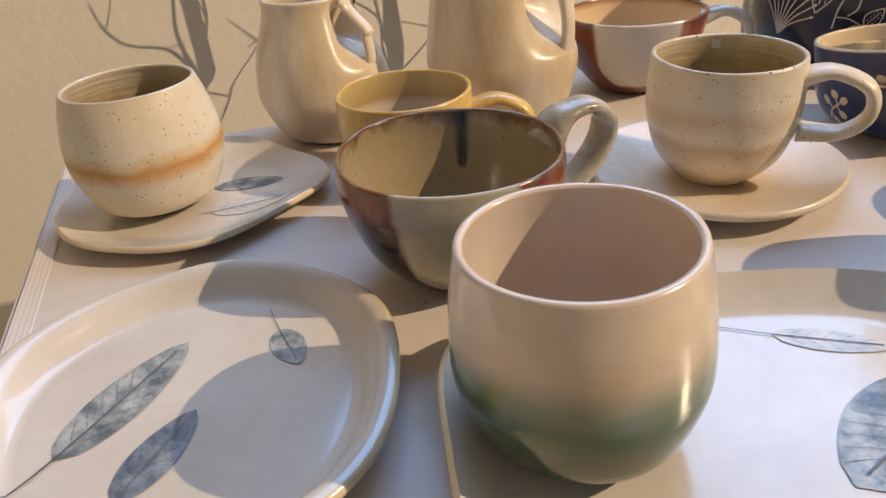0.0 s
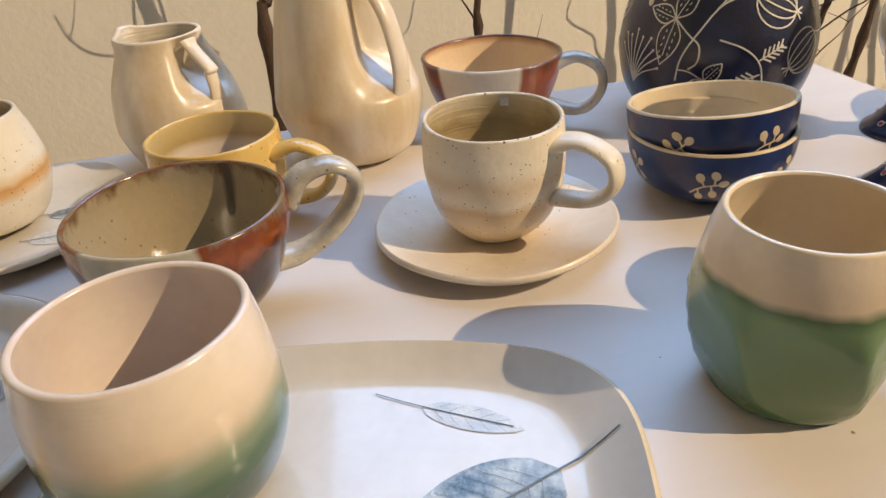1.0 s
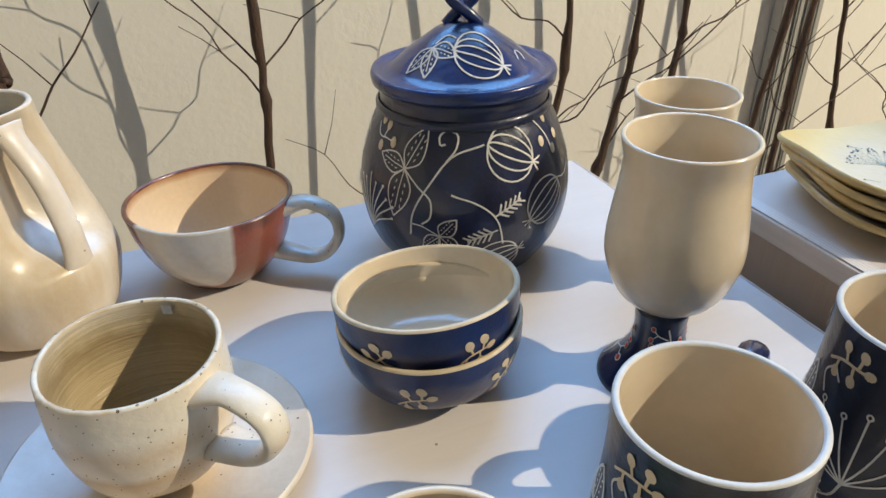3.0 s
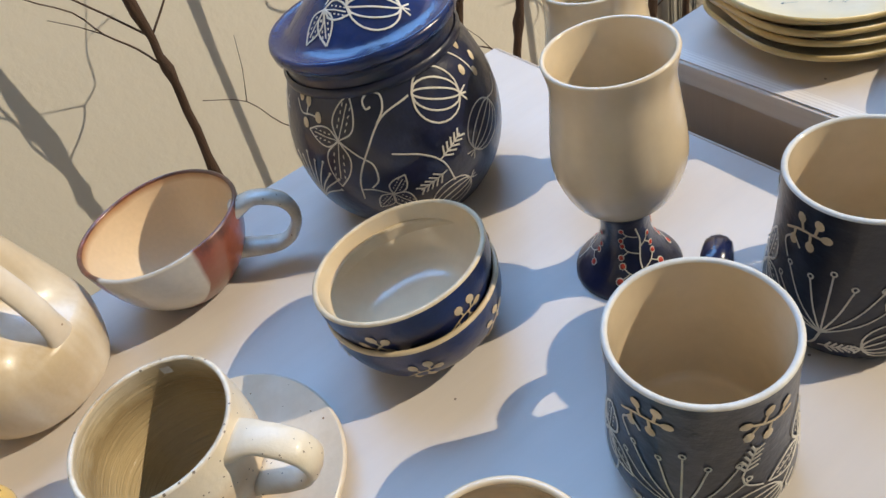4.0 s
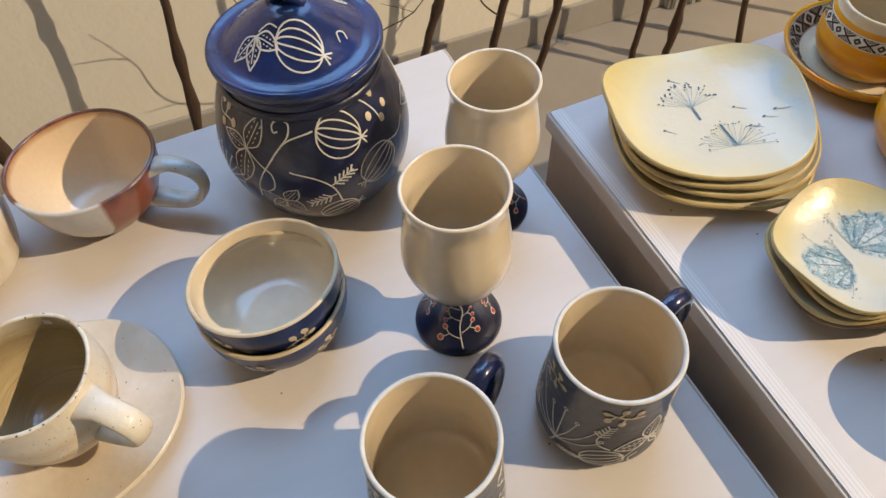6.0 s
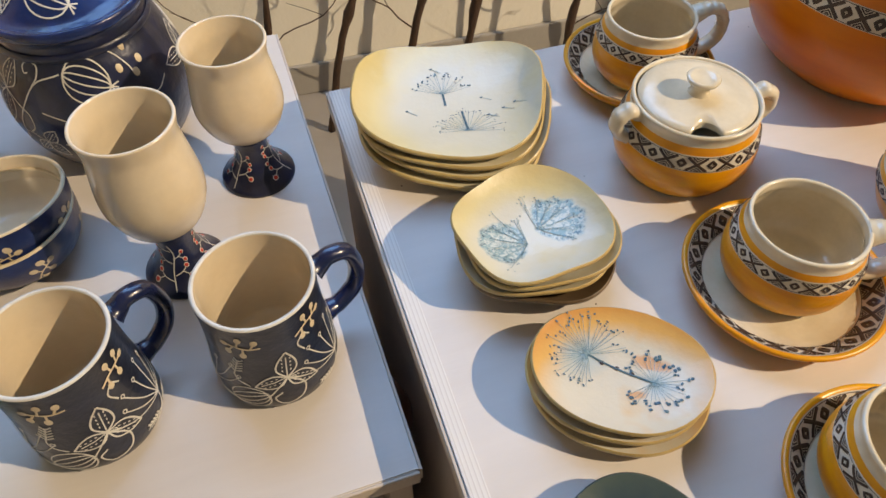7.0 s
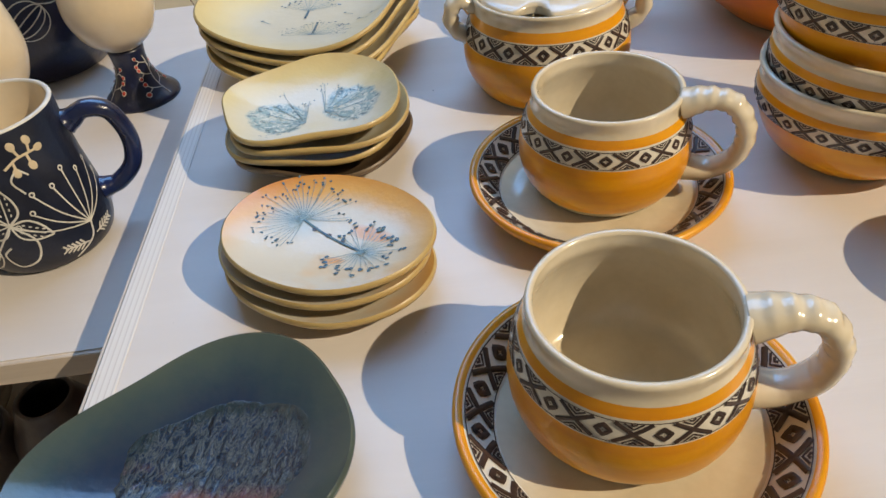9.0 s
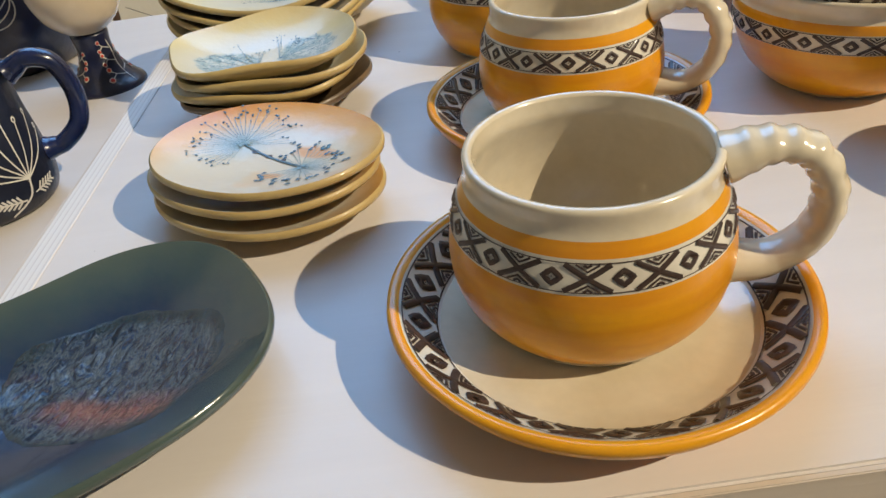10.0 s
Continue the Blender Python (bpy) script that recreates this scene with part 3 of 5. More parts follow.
def vessel_parts(top, outer, out_mat, in_mat, wall=0.004, floor=0.006, rim_mat=None, wob=None, seg=72, label=""):
    """Body, inside and rim of a vessel as parts of top."""
    o, rim, i = vessel(outer, wall, floor)
    body = part("body", lathe(o, seg, wob), out_mat, top, label)
    part("rim", lathe([outer[-1], *rim, i[0]], seg, wob), rim_mat or in_mat, top)
    part("inside", lathe(i, seg, wob), in_mat, top)
    return body


def bevelled_box(sx, sy, sz, bevel=0.0015):
    """A box from its lowest corner at the origin."""
    bm = bmesh.new()
    bmesh.ops.create_cube(bm, size=1.0, matrix=Matrix.Translation((sx / 2, sy / 2, sz / 2)) @ Matrix.Diagonal((sx, sy, sz, 1)))
    if bevel:
        bmesh.ops.bevel(bm, geom=bm.edges[:], offset=bevel, segments=2, affect="EDGES")
    return bm


def block(name, low, high, material, parent=None, label="", bevel=0.0015):
    s = [b - a for a, b in zip(low, high)]
    ob = part(name, bevelled_box(*s, bevel), material, parent, label, smooth=False)
    ob.location = low
    return ob


# ---------------------------------------------------------------- room
FLOOR = -0.5
WALL_TURN = math.degrees(math.atan(0.31))
CEIL = 3.3


def wall_with_opening(name, length, low, high, thick, hole, place, turn, material):
    """An upright wall along its own x, with one opening (x0, x1, z0, z1) through it."""
    x0, x1, z0, z1 = hole
    bm = bmesh.new()
    for a, b, c, d in ((0, x0, low, high), (x1, length, low, high), (x0, x1, low, z0), (x0, x1, z1, high)):
        if b - a > 1e-4 and d - c > 1e-4:
            bmesh.ops.create_cube(bm, size=1.0, matrix=Matrix.Translation(((a + b) / 2, thick / 2, (c + d) / 2)) @ Matrix.Diagonal((b - a, thick, d - c, 1)))
    ob = part(name, bm, material, None, smooth=False)
    ob.matrix_basis = pose(*place, 0, 0, turn)
    return tagged(ob, kind="structure")


def window_unit(name, hole, bars_x, bars_z, bar, place, turn):
    x0, x1, z0, z1 = hole
    top = thing(name, place, turn, "white-painted window frame with slim glazing bars", "window", kind="structure")
    for a, b, c, d in ((x0, x0 + 0.05, z0, z1), (x1 - 0.05, x1, z0, z1), (x0 + 0.052, x1 - 0.052, z0, z0 + 0.05), (x0 + 0.052, x1 - 0.052, z1 - 0.05, z1)):
        block("frame_bar", (a, 0.03, c), (b, 0.09, d), M["frame_paint"], top)
    for x in bars_x:
        block("mullion", (x - bar / 2, 0.028, z0 + 0.052), (x + bar / 2, 0.092, z1 - 0.052), M["frame_paint"], top)
    for z in bars_z:
        block("glazing_bar", (x0 + 0.052, 0.034, z - 0.015), (x1 - 0.052, 0.086, z + 0.015), M["frame_paint"], top)
    return top


# far wall behind the tables, with a high window
FAR = (-2.2, 1.385 + 0.31 * -2.4, 0.0)
far_hole = (1.9, 3.5, 0.75, 2.0)
tagged(wall_with_opening("wall_north", 7.3, FLOOR, CEIL, 0.16, far_hole, FAR, WALL_TURN, M["wall"]), "cream plaster wall with thin branch shadows", "wall")
window_unit("window_1", far_hole, [2.7], [1.4], 0.04, FAR, WALL_TURN)
# unseen wall across the room; its large window is added to let sky fill in
side_hole = (0.5, 4.4, -0.1, 2.75)
tagged(wall_with_opening("wall_east", 5.6, FLOOR, CEIL, 0.16, side_hole, (4.86, -2.6, 0), 90, M["wall"]), "plain cream plaster wall with a large window added for sky fill", "wall")
window_unit("sky_fill_window", side_hole, [0.9], [], 0.06, (4.86, -2.6, 0), 90)
for nm, lo, hi in (("wall_west", (-2.36, -2.76, FLOOR), (-2.2, 1.4, CEIL)), ("wall_south", (-2.2, -2.76, FLOOR), (4.7, -2.6, CEIL))):
    tagged(block(nm, lo, hi, M["wall"], bevel=0), "plain cream plaster wall", "wall", kind="structure")
tagged(block("floor", (-2.5, -2.9, FLOOR - 0.1), (4.9, 3.2, FLOOR), M["floor"], bevel=0), "smooth light grey floor", "floor", kind="structure")
tagged(block("ceiling", (-2.5, -2.9, CEIL), (4.9, 3.2, CEIL + 0.1), M["ceiling"], bevel=0), "plain white ceiling", "ceiling", kind="structure")
base = block("baseboard", (0, -0.014, FLOOR), (7.1, -0.002, FLOOR + 0.07), M["baseboard"])
base.matrix_basis = pose(*FAR, 0, 0, WALL_TURN) @ Matrix.Translation((0, -0.014, FLOOR))
tagged(base, "grey painted baseboard along the wall", "baseboard", kind="structure")


def far_point(x, off, z):
    """A point at x, off metres in front of the far wall."""
    return Vector((x, 1.385 + 0.31 * (x - 0.2) - off, z))


pil = thing("pilaster", far_point(1.03, 0.0, FLOOR), WALL_TURN, "grey fluted pilaster on the plaster wall", "pilaster", kind="structure")
block("shaft", (0.0, -0.03, 0.0), (0.1, -0.002, CEIL - FLOOR), M["pilaster"], pil)
for k in range(4):
    block("flute", (0.008 + 0.023 * k, -0.037, 0.0), (0.023 + 0.023 * k, -0.0305, CEIL - FLOOR), M["pilaster"], pil, bevel=0.004)

window_lamp("north_skylight", far_point(0.35, -0.05, 1.38), far_point(0.35, 1.2, 0.5), 1.5, 1.15, 50.0, (0.26, 0.51, 1.0))

# ---------------------------------------------------------------- display tables
def table(label, u0, u1, v0, v1, z, turn):
    """An open plywood unit: top, two sides, back rail and a lower shelf. u runs along, v back."""
    top = thing("display_table", (0, 0, z), turn, label, "table", "display tables")
    part("tabletop", bevelled_box(u1 - u0, v1 - v0, 0.018, 0.001), M["board"], top, smooth=False).location = (u0, v0, -0.018)
    for nm, lo, hi in (("front_edge", (u0, v0 - 0.0025, -0.0175), (u1, v0 - 0.0003, -0.0005)), ("side_edge", (u0 - 0.0025, v0, -0.0175), (u0 - 0.0003, v1, -0.0005)), ("side_edge", (u1 + 0.0003, v0, -0.0175), (u1 + 0.0025, v1, -0.0005))):
        block(nm, lo, hi, M["ply"], top, "worn wooden board edge", bevel=0.0004)
    block("edge_strip", (u0 + 0.0005, v0 + 0.001, 0.0002), (u0 + 0.013, v1 - 0.001, 0.0008), M["edge_strip"], top, "striped light wood edge strip", bevel=0.0002)
    h = z - FLOOR
    for a in (u0 + 0.003, u1 - 0.021):
        block("side_panel", (a, v0 + 0.012, -h), (a + 0.018, v1 - 0.004, -0.0185), M["panel_wood"], top)
    block("shelf", (u0 + 0.022, v0 + 0.02, -0.2), (u1 - 0.022, v1 - 0.006, -0.182), M["board"], top)
    return top


table("white-painted plywood display table with open lower shelf", -0.0965, 0.765, 0.15, 0.694, 0.0, 20.0)
table("slightly taller white-painted plywood display table", 0.783, 1.66, -0.035, 0.534, 0.041, 19.0)
Z2 = 0.041

# ---------------------------------------------------------------- pottery on the first table
def rounded(n_pow, rx, ry, turn=0.0, irregular=0.0, seed=1):
    """Outline radius by angle for a plate between an oval and a rectangle."""
    rnd = random.Random(seed)
    t = [(k, rnd.uniform(-1, 1) * irregular, rnd.uniform(0, 6.28)) for k in (2, 3, 4, 5)]

    def fn(a):
        b = a - radians(turn)
        r = (abs(math.cos(b) / rx) ** n_pow + abs(math.sin(b) / ry) ** n_pow) ** (-1 / n_pow)
        return r * (1 + sum(w * math.sin(k * a + p) for k, w, p in t))

    return fn


def dish_mesh(outline, height, thick, seg=96, rings=26, wave=None, under=0.5):
    """Upper face, edge and underside of a dish; height(rho) over the table."""
    up, low = bmesh.new(), bmesh.new()

    def grid(bm, off, scale):
        rows = [[bm.verts.new((0, 0, off(0, 0)))]]
        for i in range(1, rings + 1):
            rho = i / rings
            rows.append([])
            for k in range(seg):
                a = 2 * math.pi * k / seg
                r = outline(a) * rho * scale
                rows[-1].append(bm.verts.new((r * math.cos(a), r * math.sin(a), off(rho, a))))
        for a, b in zip(rows, rows[1:]):
            for k in range(seg):
                q = (k + 1) % seg
                bm.faces.new((a[0], b[k], b[q]) if len(a) == 1 else (a[k], b[k], b[q], a[q]))
        return rows[-1]

    w = wave or (lambda rho, a: 0.0)
    grid(up, lambda rho, a: height(rho) + w(rho, a), 0.985)
    edge = grid(low, lambda rho, a: max(height(rho) - thick, 0.0 if rho < 0.75 else -1) + w(rho, a), 1.0)
    prev = edge
    for f, dz in ((1.006, 0.35), (1.004, 0.8), (0.985, 1.0)):
        ring = []
        for k in range(seg):
            a = 2 * math.pi * k / seg
            r = outline(a) * f
            ring.append(low.verts.new((r * math.cos(a), r * math.sin(a), height(1) - thick + thick * dz + w(1, a))))
        for k in range(seg):
            q = (k + 1) % seg
            low.faces.new((prev[k], prev[q], ring[q], ring[k]))
        prev = ring
    return up, low


def on_dish(outline, height, wave=None, lift=0.0005):
    w = wave or (lambda rho, a: 0.0)

    def fn(x, y):
        a = math.atan2(y, x)
        rho = math.hypot(x, y) / (outline(a) * 0.985)
        return Vector((x, y, height(rho) + w(rho, a) + lift)), Vector((0, 0, 1))

    return fn


def leaf_print(parent, f, x, y, length, rot, fat, mat, stem=0.4, veins=7, name="leaf_print"):
    """A pressed leaf: pale blade, darker veins and stem."""
    blade = bmesh.new()
    pts = [(length * t, length * fat * math.sin(math.pi * t**0.85) ** 0.62) for t in np.linspace(0, 1, 14)]
    rim = pts + [(u, -v) for u, v in reversed(pts[1:-1])]
    area(blade, f, at(x, y, rot, rim))
    ob = part(name, blade, mat, parent)
    veins_bm = bmesh.new()
    lifted = lambda u, v: (f(u, v)[0] + Vector((0, 0, 0.0004)), f(u, v)[1])  # noqa: E731
    stroke(veins_bm, lifted, at(x, y, rot, [(-length * stem, length * 0.03), (0, 0), (length * 0.9, 0)]), length * 0.007, 4)
    for k in range(veins):
        t = 0.12 + 0.74 * k / veins
        for s in (-1, 1):
            v = fat * math.sin(math.pi * min(t + 0.1, 1) ** 0.85) ** 0.8 * 0.86
            stroke(veins_bm, lifted, at(x, y, rot, [(length * t, 0), (length * (t + 0.06), s * length * v * 0.5), (length * (t + 0.14), s * length * v)]), length * 0.0015, 3)
    part("leaf_vein_print", veins_bm, M["leaf_dark"], ob)


# oval plate with three leaves
def oval_plate():
    top = thing("dinner_plate", (-0.113, 0.312, 0.0), 0, "white glazed dinner plate with grey pressed-leaf prints", "plate")
    out = rounded(2.2, 0.094, 0.097, 20, 0.012, 4)
    h = lambda p: 0.007 + 0.015 * (1 - (1 - min(1, max(0, (p - 0.83) / 0.15))) ** 1.6) - 0.0015 * max(0, (p - 0.96) / 0.04)  # noqa: E731
    wv = lambda p, a: 0.0012 * math.sin(5 * a) * p**4  # noqa: E731
    up, low = dish_mesh(out, h, 0.005, wave=wv)
    part("well", up, M["white_plate"], top)
    part("underside", low, M["plate_rim"], top, "cream glazed rim and underside")
    f = on_dish(out, h, wv)
    leaf_print(top, f, -0.047, -0.033, 0.082, radians(68), 0.17, M["leaf_grey"], 0.3)
    leaf_print(top, f, 0.028, 0.05, 0.032, radians(-60), 0.26, M["leaf_grey"], 0.6, 5)
    leaf_print(top, f, -0.012, -0.055, 0.052, radians(72), 0.2, M["leaf_blue"], 0.1, 6)


oval_plate()


def platter():
    top = thing("platter", (0.124, 0.283, 0.0), 0, "large white glazed platter with blue-grey leaf prints", "plate")
    out = rounded(3.4, 0.124, 0.09, 5, 0.01, 7)
    h = lambda p: 0.007 + 0.014 * max(0, (p - 0.8) / 0.2) ** 1.2  # noqa: E731
    up, low = dish_mesh(out, h, 0.005)
    part("well", up, M["white_plate"], top)
    part("underside", low, M["plate_rim"], top, "cream glazed rim and underside")
    f = on_dish(out, h)
    leaf_print(top, f, 0.024, 0.058, 0.05, radians(-14), 0.16, M["leaf_pale"], 0.5, 5)
    leaf_print(top, f, 0.088, 0.024, 0.085, radians(218), 0.27, M["leaf_grey"], 0.35, 9)


platter()


def leaf_plate():
    top = thing("side_plate", (-0.184, 0.528, 0.0), 0, "irregular white side plate with grey leaf prints", "plate")
    out = rounded(2.6, 0.086, 0.083, 40, 0.035, 9)
    h = lambda p: 0.006 + 0.008 * max(0, (p - 0.7) / 0.3) ** 1.4  # noqa: E731
    up, low = dish_mesh(out, h, 0.004)
    part("well", up, M["white_plate"], top)
    part("underside", low, M["plate_rim"], top, "cream glazed rim and underside")
    f = on_dish(out, h)
    leaf_print(top, f, 0.01, 0.01, 0.05, radians(12), 0.2, M["leaf_grey"], 0.2, 6)
    leaf_print(top, f, 0.02, -0.03, 0.055, radians(22), 0.22, M["leaf_pale"], 0.1, 6)


leaf_plate()


def left_cup():
    top = thing("beaker", (-0.205, 0.52, 0.0085), 0, "cream stoneware beaker with a rusty orange stripe", "cup")
    line = outer_line([(0.026, 0), (0.04, 0.008), (0.049, 0.03), (0.05, 0.048), (0.0465, 0.068), (0.042, 0.083)])
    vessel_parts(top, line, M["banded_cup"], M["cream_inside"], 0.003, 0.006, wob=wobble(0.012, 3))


left_cup()


def green_beaker():
    top = thing("beaker", (0.054, 0.287, 0.0085), 0, "glossy beaker fading from blush cream to green", "cup")
    line = outer_line([(0.028, 0), (0.040, 0.008), (0.0478, 0.028), (0.0488, 0.042), (0.0472, 0.064), (0.0438, 0.083)])
    top.matrix_basis = pose(0.0545, 0.29, 0.0092, -1.5, -1.5, 0)
    vessel_parts(top, line, M["green_fade"], M["blush_inside"], 0.0035, 0.006, wob=wobble(0.012, 5))


green_beaker()


def green_mug():
    top = thing("mug", (0.321, 0.379, 0.0), 0, "faceted green mug with a cream upper band", "mug")

    def facets(a, r, z):
        k = math.pi / 6
        b = (a + 0.5 * z / 0.09) % (2 * k) - k
        flat = math.cos(k) / math.cos(b)
        mixv = max(0.0, min(1.0, (0.068 - z) / 0.02)) * min(1.0, z / 0.012) * 0.7
        return r * (1 - mixv + mixv * (flat * 1.05)), z

    line = outer_line([(0.033, 0), (0.038, 0.004), (0.0445, 0.022), (0.0475, 0.042), (0.0472, 0.06), (0.0435, 0.079), (0.0395, 0.091)])
    vessel_parts(top, line, M["green_faceted"], M["ivory"], 0.0035, 0.006, wob=facets, seg=96)
    part("handle", ear(-8, [(0.042, 0.075), (0.06, 0.077), (0.078, 0.062), (0.077, 0.04), (0.064, 0.024), (0.046, 0.02)], 0.0085, 0.005, flare), M["green_handle"], top, "handle fading from cream to dark teal")


green_mug()


def brown_bowl():
    top = thing("soup_cup", (0.003, 0.424, 0.0), 0, "wide soup cup in dark brown, rust and grey glaze", "cup")
    line = outer_line([(0.025, 0), (0.033, 0.006), (0.0485, 0.024), (0.058, 0.048), (0.061, 0.062), (0.0605, 0.073)])
    vessel_parts(top, line, M["brown_panels"], M["grey_inside"], 0.003, 0.006, M["brown_panels"], wob=wobble(0.014, 8))
    part("handle", ear(29, [(0.0597, 0.061), (0.071, 0.0745), (0.09, 0.077), (0.102, 0.066), (0.098, 0.05), (0.082, 0.034), (0.062, 0.025), (0.044, 0.025)], 0.011, 0.0048, flare), M["grey_handle"], top, "grey-white glazed handle")


brown_bowl()


def yellow_cup():
    top = thing("cup", (-0.031, 0.551, 0.0), 0, "speckled mustard-yellow cup with a looped handle", "cup")
    line = outer_line([(0.03, 0), (0.039, 0.006), (0.0455, 0.025), (0.0475, 0.045), (0.047, 0.065)])
    vessel_parts(top, line, M["yellow_glaze"], M["yellow_inside"], 0.003, 0.006, M["yellow_glaze"], wob=wobble(0.012, 12))
    part("handle", ear(-2, [(0.045, 0.05), (0.064, 0.056), (0.083, 0.047), (0.085, 0.031), (0.071, 0.017), (0.04, 0.014)], 0.0085, 0.0042, flare), M["yellow_glaze"], top)


yellow_cup()


def pitcher(place, turn, height, belly, mouth, low, label, bow=1.0, gap=0.55, full=0.0):
    """A tapered jug: the upper side is pressed in and bridged by a broad strap; the lip has a spout."""
    top = thing("pitcher", place, turn, label, "pitcher", "handmade cream pitchers")
    k = height / 0.156
    line = outer_line([(belly * 0.55, 0), (belly * 0.82, 0.012 * k), (belly, 0.045 * k), (belly * (0.97 + 0.04 * full), 0.065 * k), (belly * (0.84 + 0.07 * full), 0.1 * k), (mouth * 1.05, 0.14 * k), (mouth, 0.156 * k)], 8)

    def press(a, r, z):
        b = math.atan2(math.sin(a), math.cos(a))
        up = max(0.0, min(1.0, (z / k - low) / 0.03)) * max(0.0, min(1.0, (0.158 - z / k) / 0.02))
        dent = math.exp(-((b / gap) ** 4)) * up
        spout = math.exp(-(((abs(b) - math.pi) / 0.25) ** 2)) * max(0, (z / k - 0.125) / 0.031)
        return r * (1 - 0.58 * dent + 0.2 * spout) - 0.013 * (z / 0.156) * math.cos(b), z + 0.004 * spout * k

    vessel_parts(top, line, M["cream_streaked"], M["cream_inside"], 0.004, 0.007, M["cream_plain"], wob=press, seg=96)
    r = lambda z: radius_at(line, z * k) - 0.013 * z / 0.156 * k  # noqa: E731
    part("handle", ear(0, [(r(0.153) * 0.93, 0.152 * k), (r(0.14) * 1.0, 0.142 * k), (r(0.118) * 1.07 * bow, 0.12 * k), (r(low + 0.03) * 1.05 * (0.4 + 0.6 * bow), (low + 0.03) * k), (r(low + 0.008) * 0.98, (low + 0.004) * k), (r(low) * 0.88, (low - 0.006) * k)], 0.009 * k, 0.0046 * k, lambda t: (1 + 0.7 * max(0, t - 0.7) * 2.5 + 0.5 * max(0, 0.2 - t) * 4, 1.0)), M["cream_plain"], top)


pitcher((0.045, 0.668, 0.0), -26, 0.158, 0.062, 0.04, 0.06, "tall cream glazed pitcher with an opening for the handle", 1.1, 0.72)
pitcher((-0.104, 0.655, 0.0), -20, 0.112, 0.054, 0.035, 0.086, "small cream glazed pitcher with a rounded belly", 1.1, 0.6, 1.0)


def russet_cup():
    top = thing("cup", (0.157, 0.715, 0.0), 0, "wide russet cup with a white glaze patch", "cup")
    top.matrix_basis = pose(0.16, 0.724, 0.0) @ Matrix.Diagonal((0.98, 0.98, 1.12, 1))
    line = outer_line([(0.024, 0), (0.034, 0.005), (0.05, 0.022), (0.059, 0.042), (0.063, 0.06)])
    vessel_parts(top, line, M["russet_panels"], M["russet_inside"], 0.0038, 0.006, M["russet_panels"], wob=wobble(0.016, 21))
    part("handle", ear(-8, [(0.058, 0.053), (0.078, 0.058), (0.097, 0.049), (0.099, 0.031), (0.081, 0.016), (0.044, 0.021)], 0.0085, 0.0042, flare), M["grey_white"], top, "white glazed loop handle")


russet_cup()


def speckled_cup():
    plate = thing("saucer", (0.173, 0.518, 0.0), 0, "cream speckled stoneware saucer", "saucer")
    out = rounded(2.0, 0.081, 0.08, 0, 0.008, 3)
    h = lambda p: 0.006 + 0.010 * max(0, (p - 0.35) / 0.65) ** 1.5  # noqa: E731
    up, low = dish_mesh(out, h, 0.0045)
    part("well", up, M["cream_plain"], plate)
    part("underside", low, M["cream_plain"], plate)
    top = thing("cup", (0.1735, 0.517, 0.0065), 0, "cream speckled stoneware cup standing on its saucer", "cup")
    line = outer_line([(0.022, 0), (0.027, 0.004), (0.039, 0.018), (0.0455, 0.04), (0.0465, 0.058), (0.0452, 0.079)])
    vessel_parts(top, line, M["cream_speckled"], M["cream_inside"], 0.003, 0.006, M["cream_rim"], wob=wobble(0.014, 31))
    part("handle", ear(-26, [(0.0432, 0.068), (0.06, 0.072), (0.079, 0.064), (0.082, 0.048), (0.069, 0.036), (0.0455, 0.034)], 0.0095, 0.004, flare), M["cream_speckled"], top)
    inner = [(r - 0.004, z) for r, z in line]
    bm = bmesh.new()
    f = on_turned(inner, 82, 0.042, -0.0008)
    area(bm, f, [(-0.003, 0.0715), (0.003, 0.0715), (0.003, 0.0775), (-0.003, 0.0775)])
    part("price_sticker", bm, M["sticker"], top, "small white price sticker")


speckled_cup()


def sprig(top, f, x, y, size, rot, w, dot, mat):
    """A painted twig with its berries as one mark."""
    bm = bmesh.new()
    spray(bm, bm, f, x, y, size, rot, w, dot)
    part("berry_sprig", bm, mat, top, "cream berry sprig painted on")


def blue_bowl():
    top = thing("bowl", (0, 0, 0), 0, "navy bowl with cream berry sprigs, in a stack of two", "bowl", "stacked navy bowls")
    line = outer_line([(0.024, 0), (0.031, 0.003), (0.0475, 0.013), (0.0555, 0.029), (0.0572, 0.044)])
    vessel_parts(top, line, M["bowl_blue"], M["ivory"], 0.0035, 0.005, M["line_cream"])
    for k in range(6):
        f = on_turned(line, -103 + k * 60, 0.05)
        sprig(top, f, 0.0, 0.024, 0.0105, 0.3 + 0.5 * (k % 2), 0.0007, 0.0026, M["line_cream"])
    return top


low_bowl = blue_bowl()
low_bowl.matrix_basis = pose(0.3245, 0.586, 0.001, 0, -2.0, 0) @ Matrix.Diagonal((1.0, 1.0, 1.1, 1))
up_bowl = copy_thing(low_bowl, pose(0.3245, 0.585, 0.0190, -7.0, -4.0, 0) @ pose(0, 0, 0, 0, 0, 40))


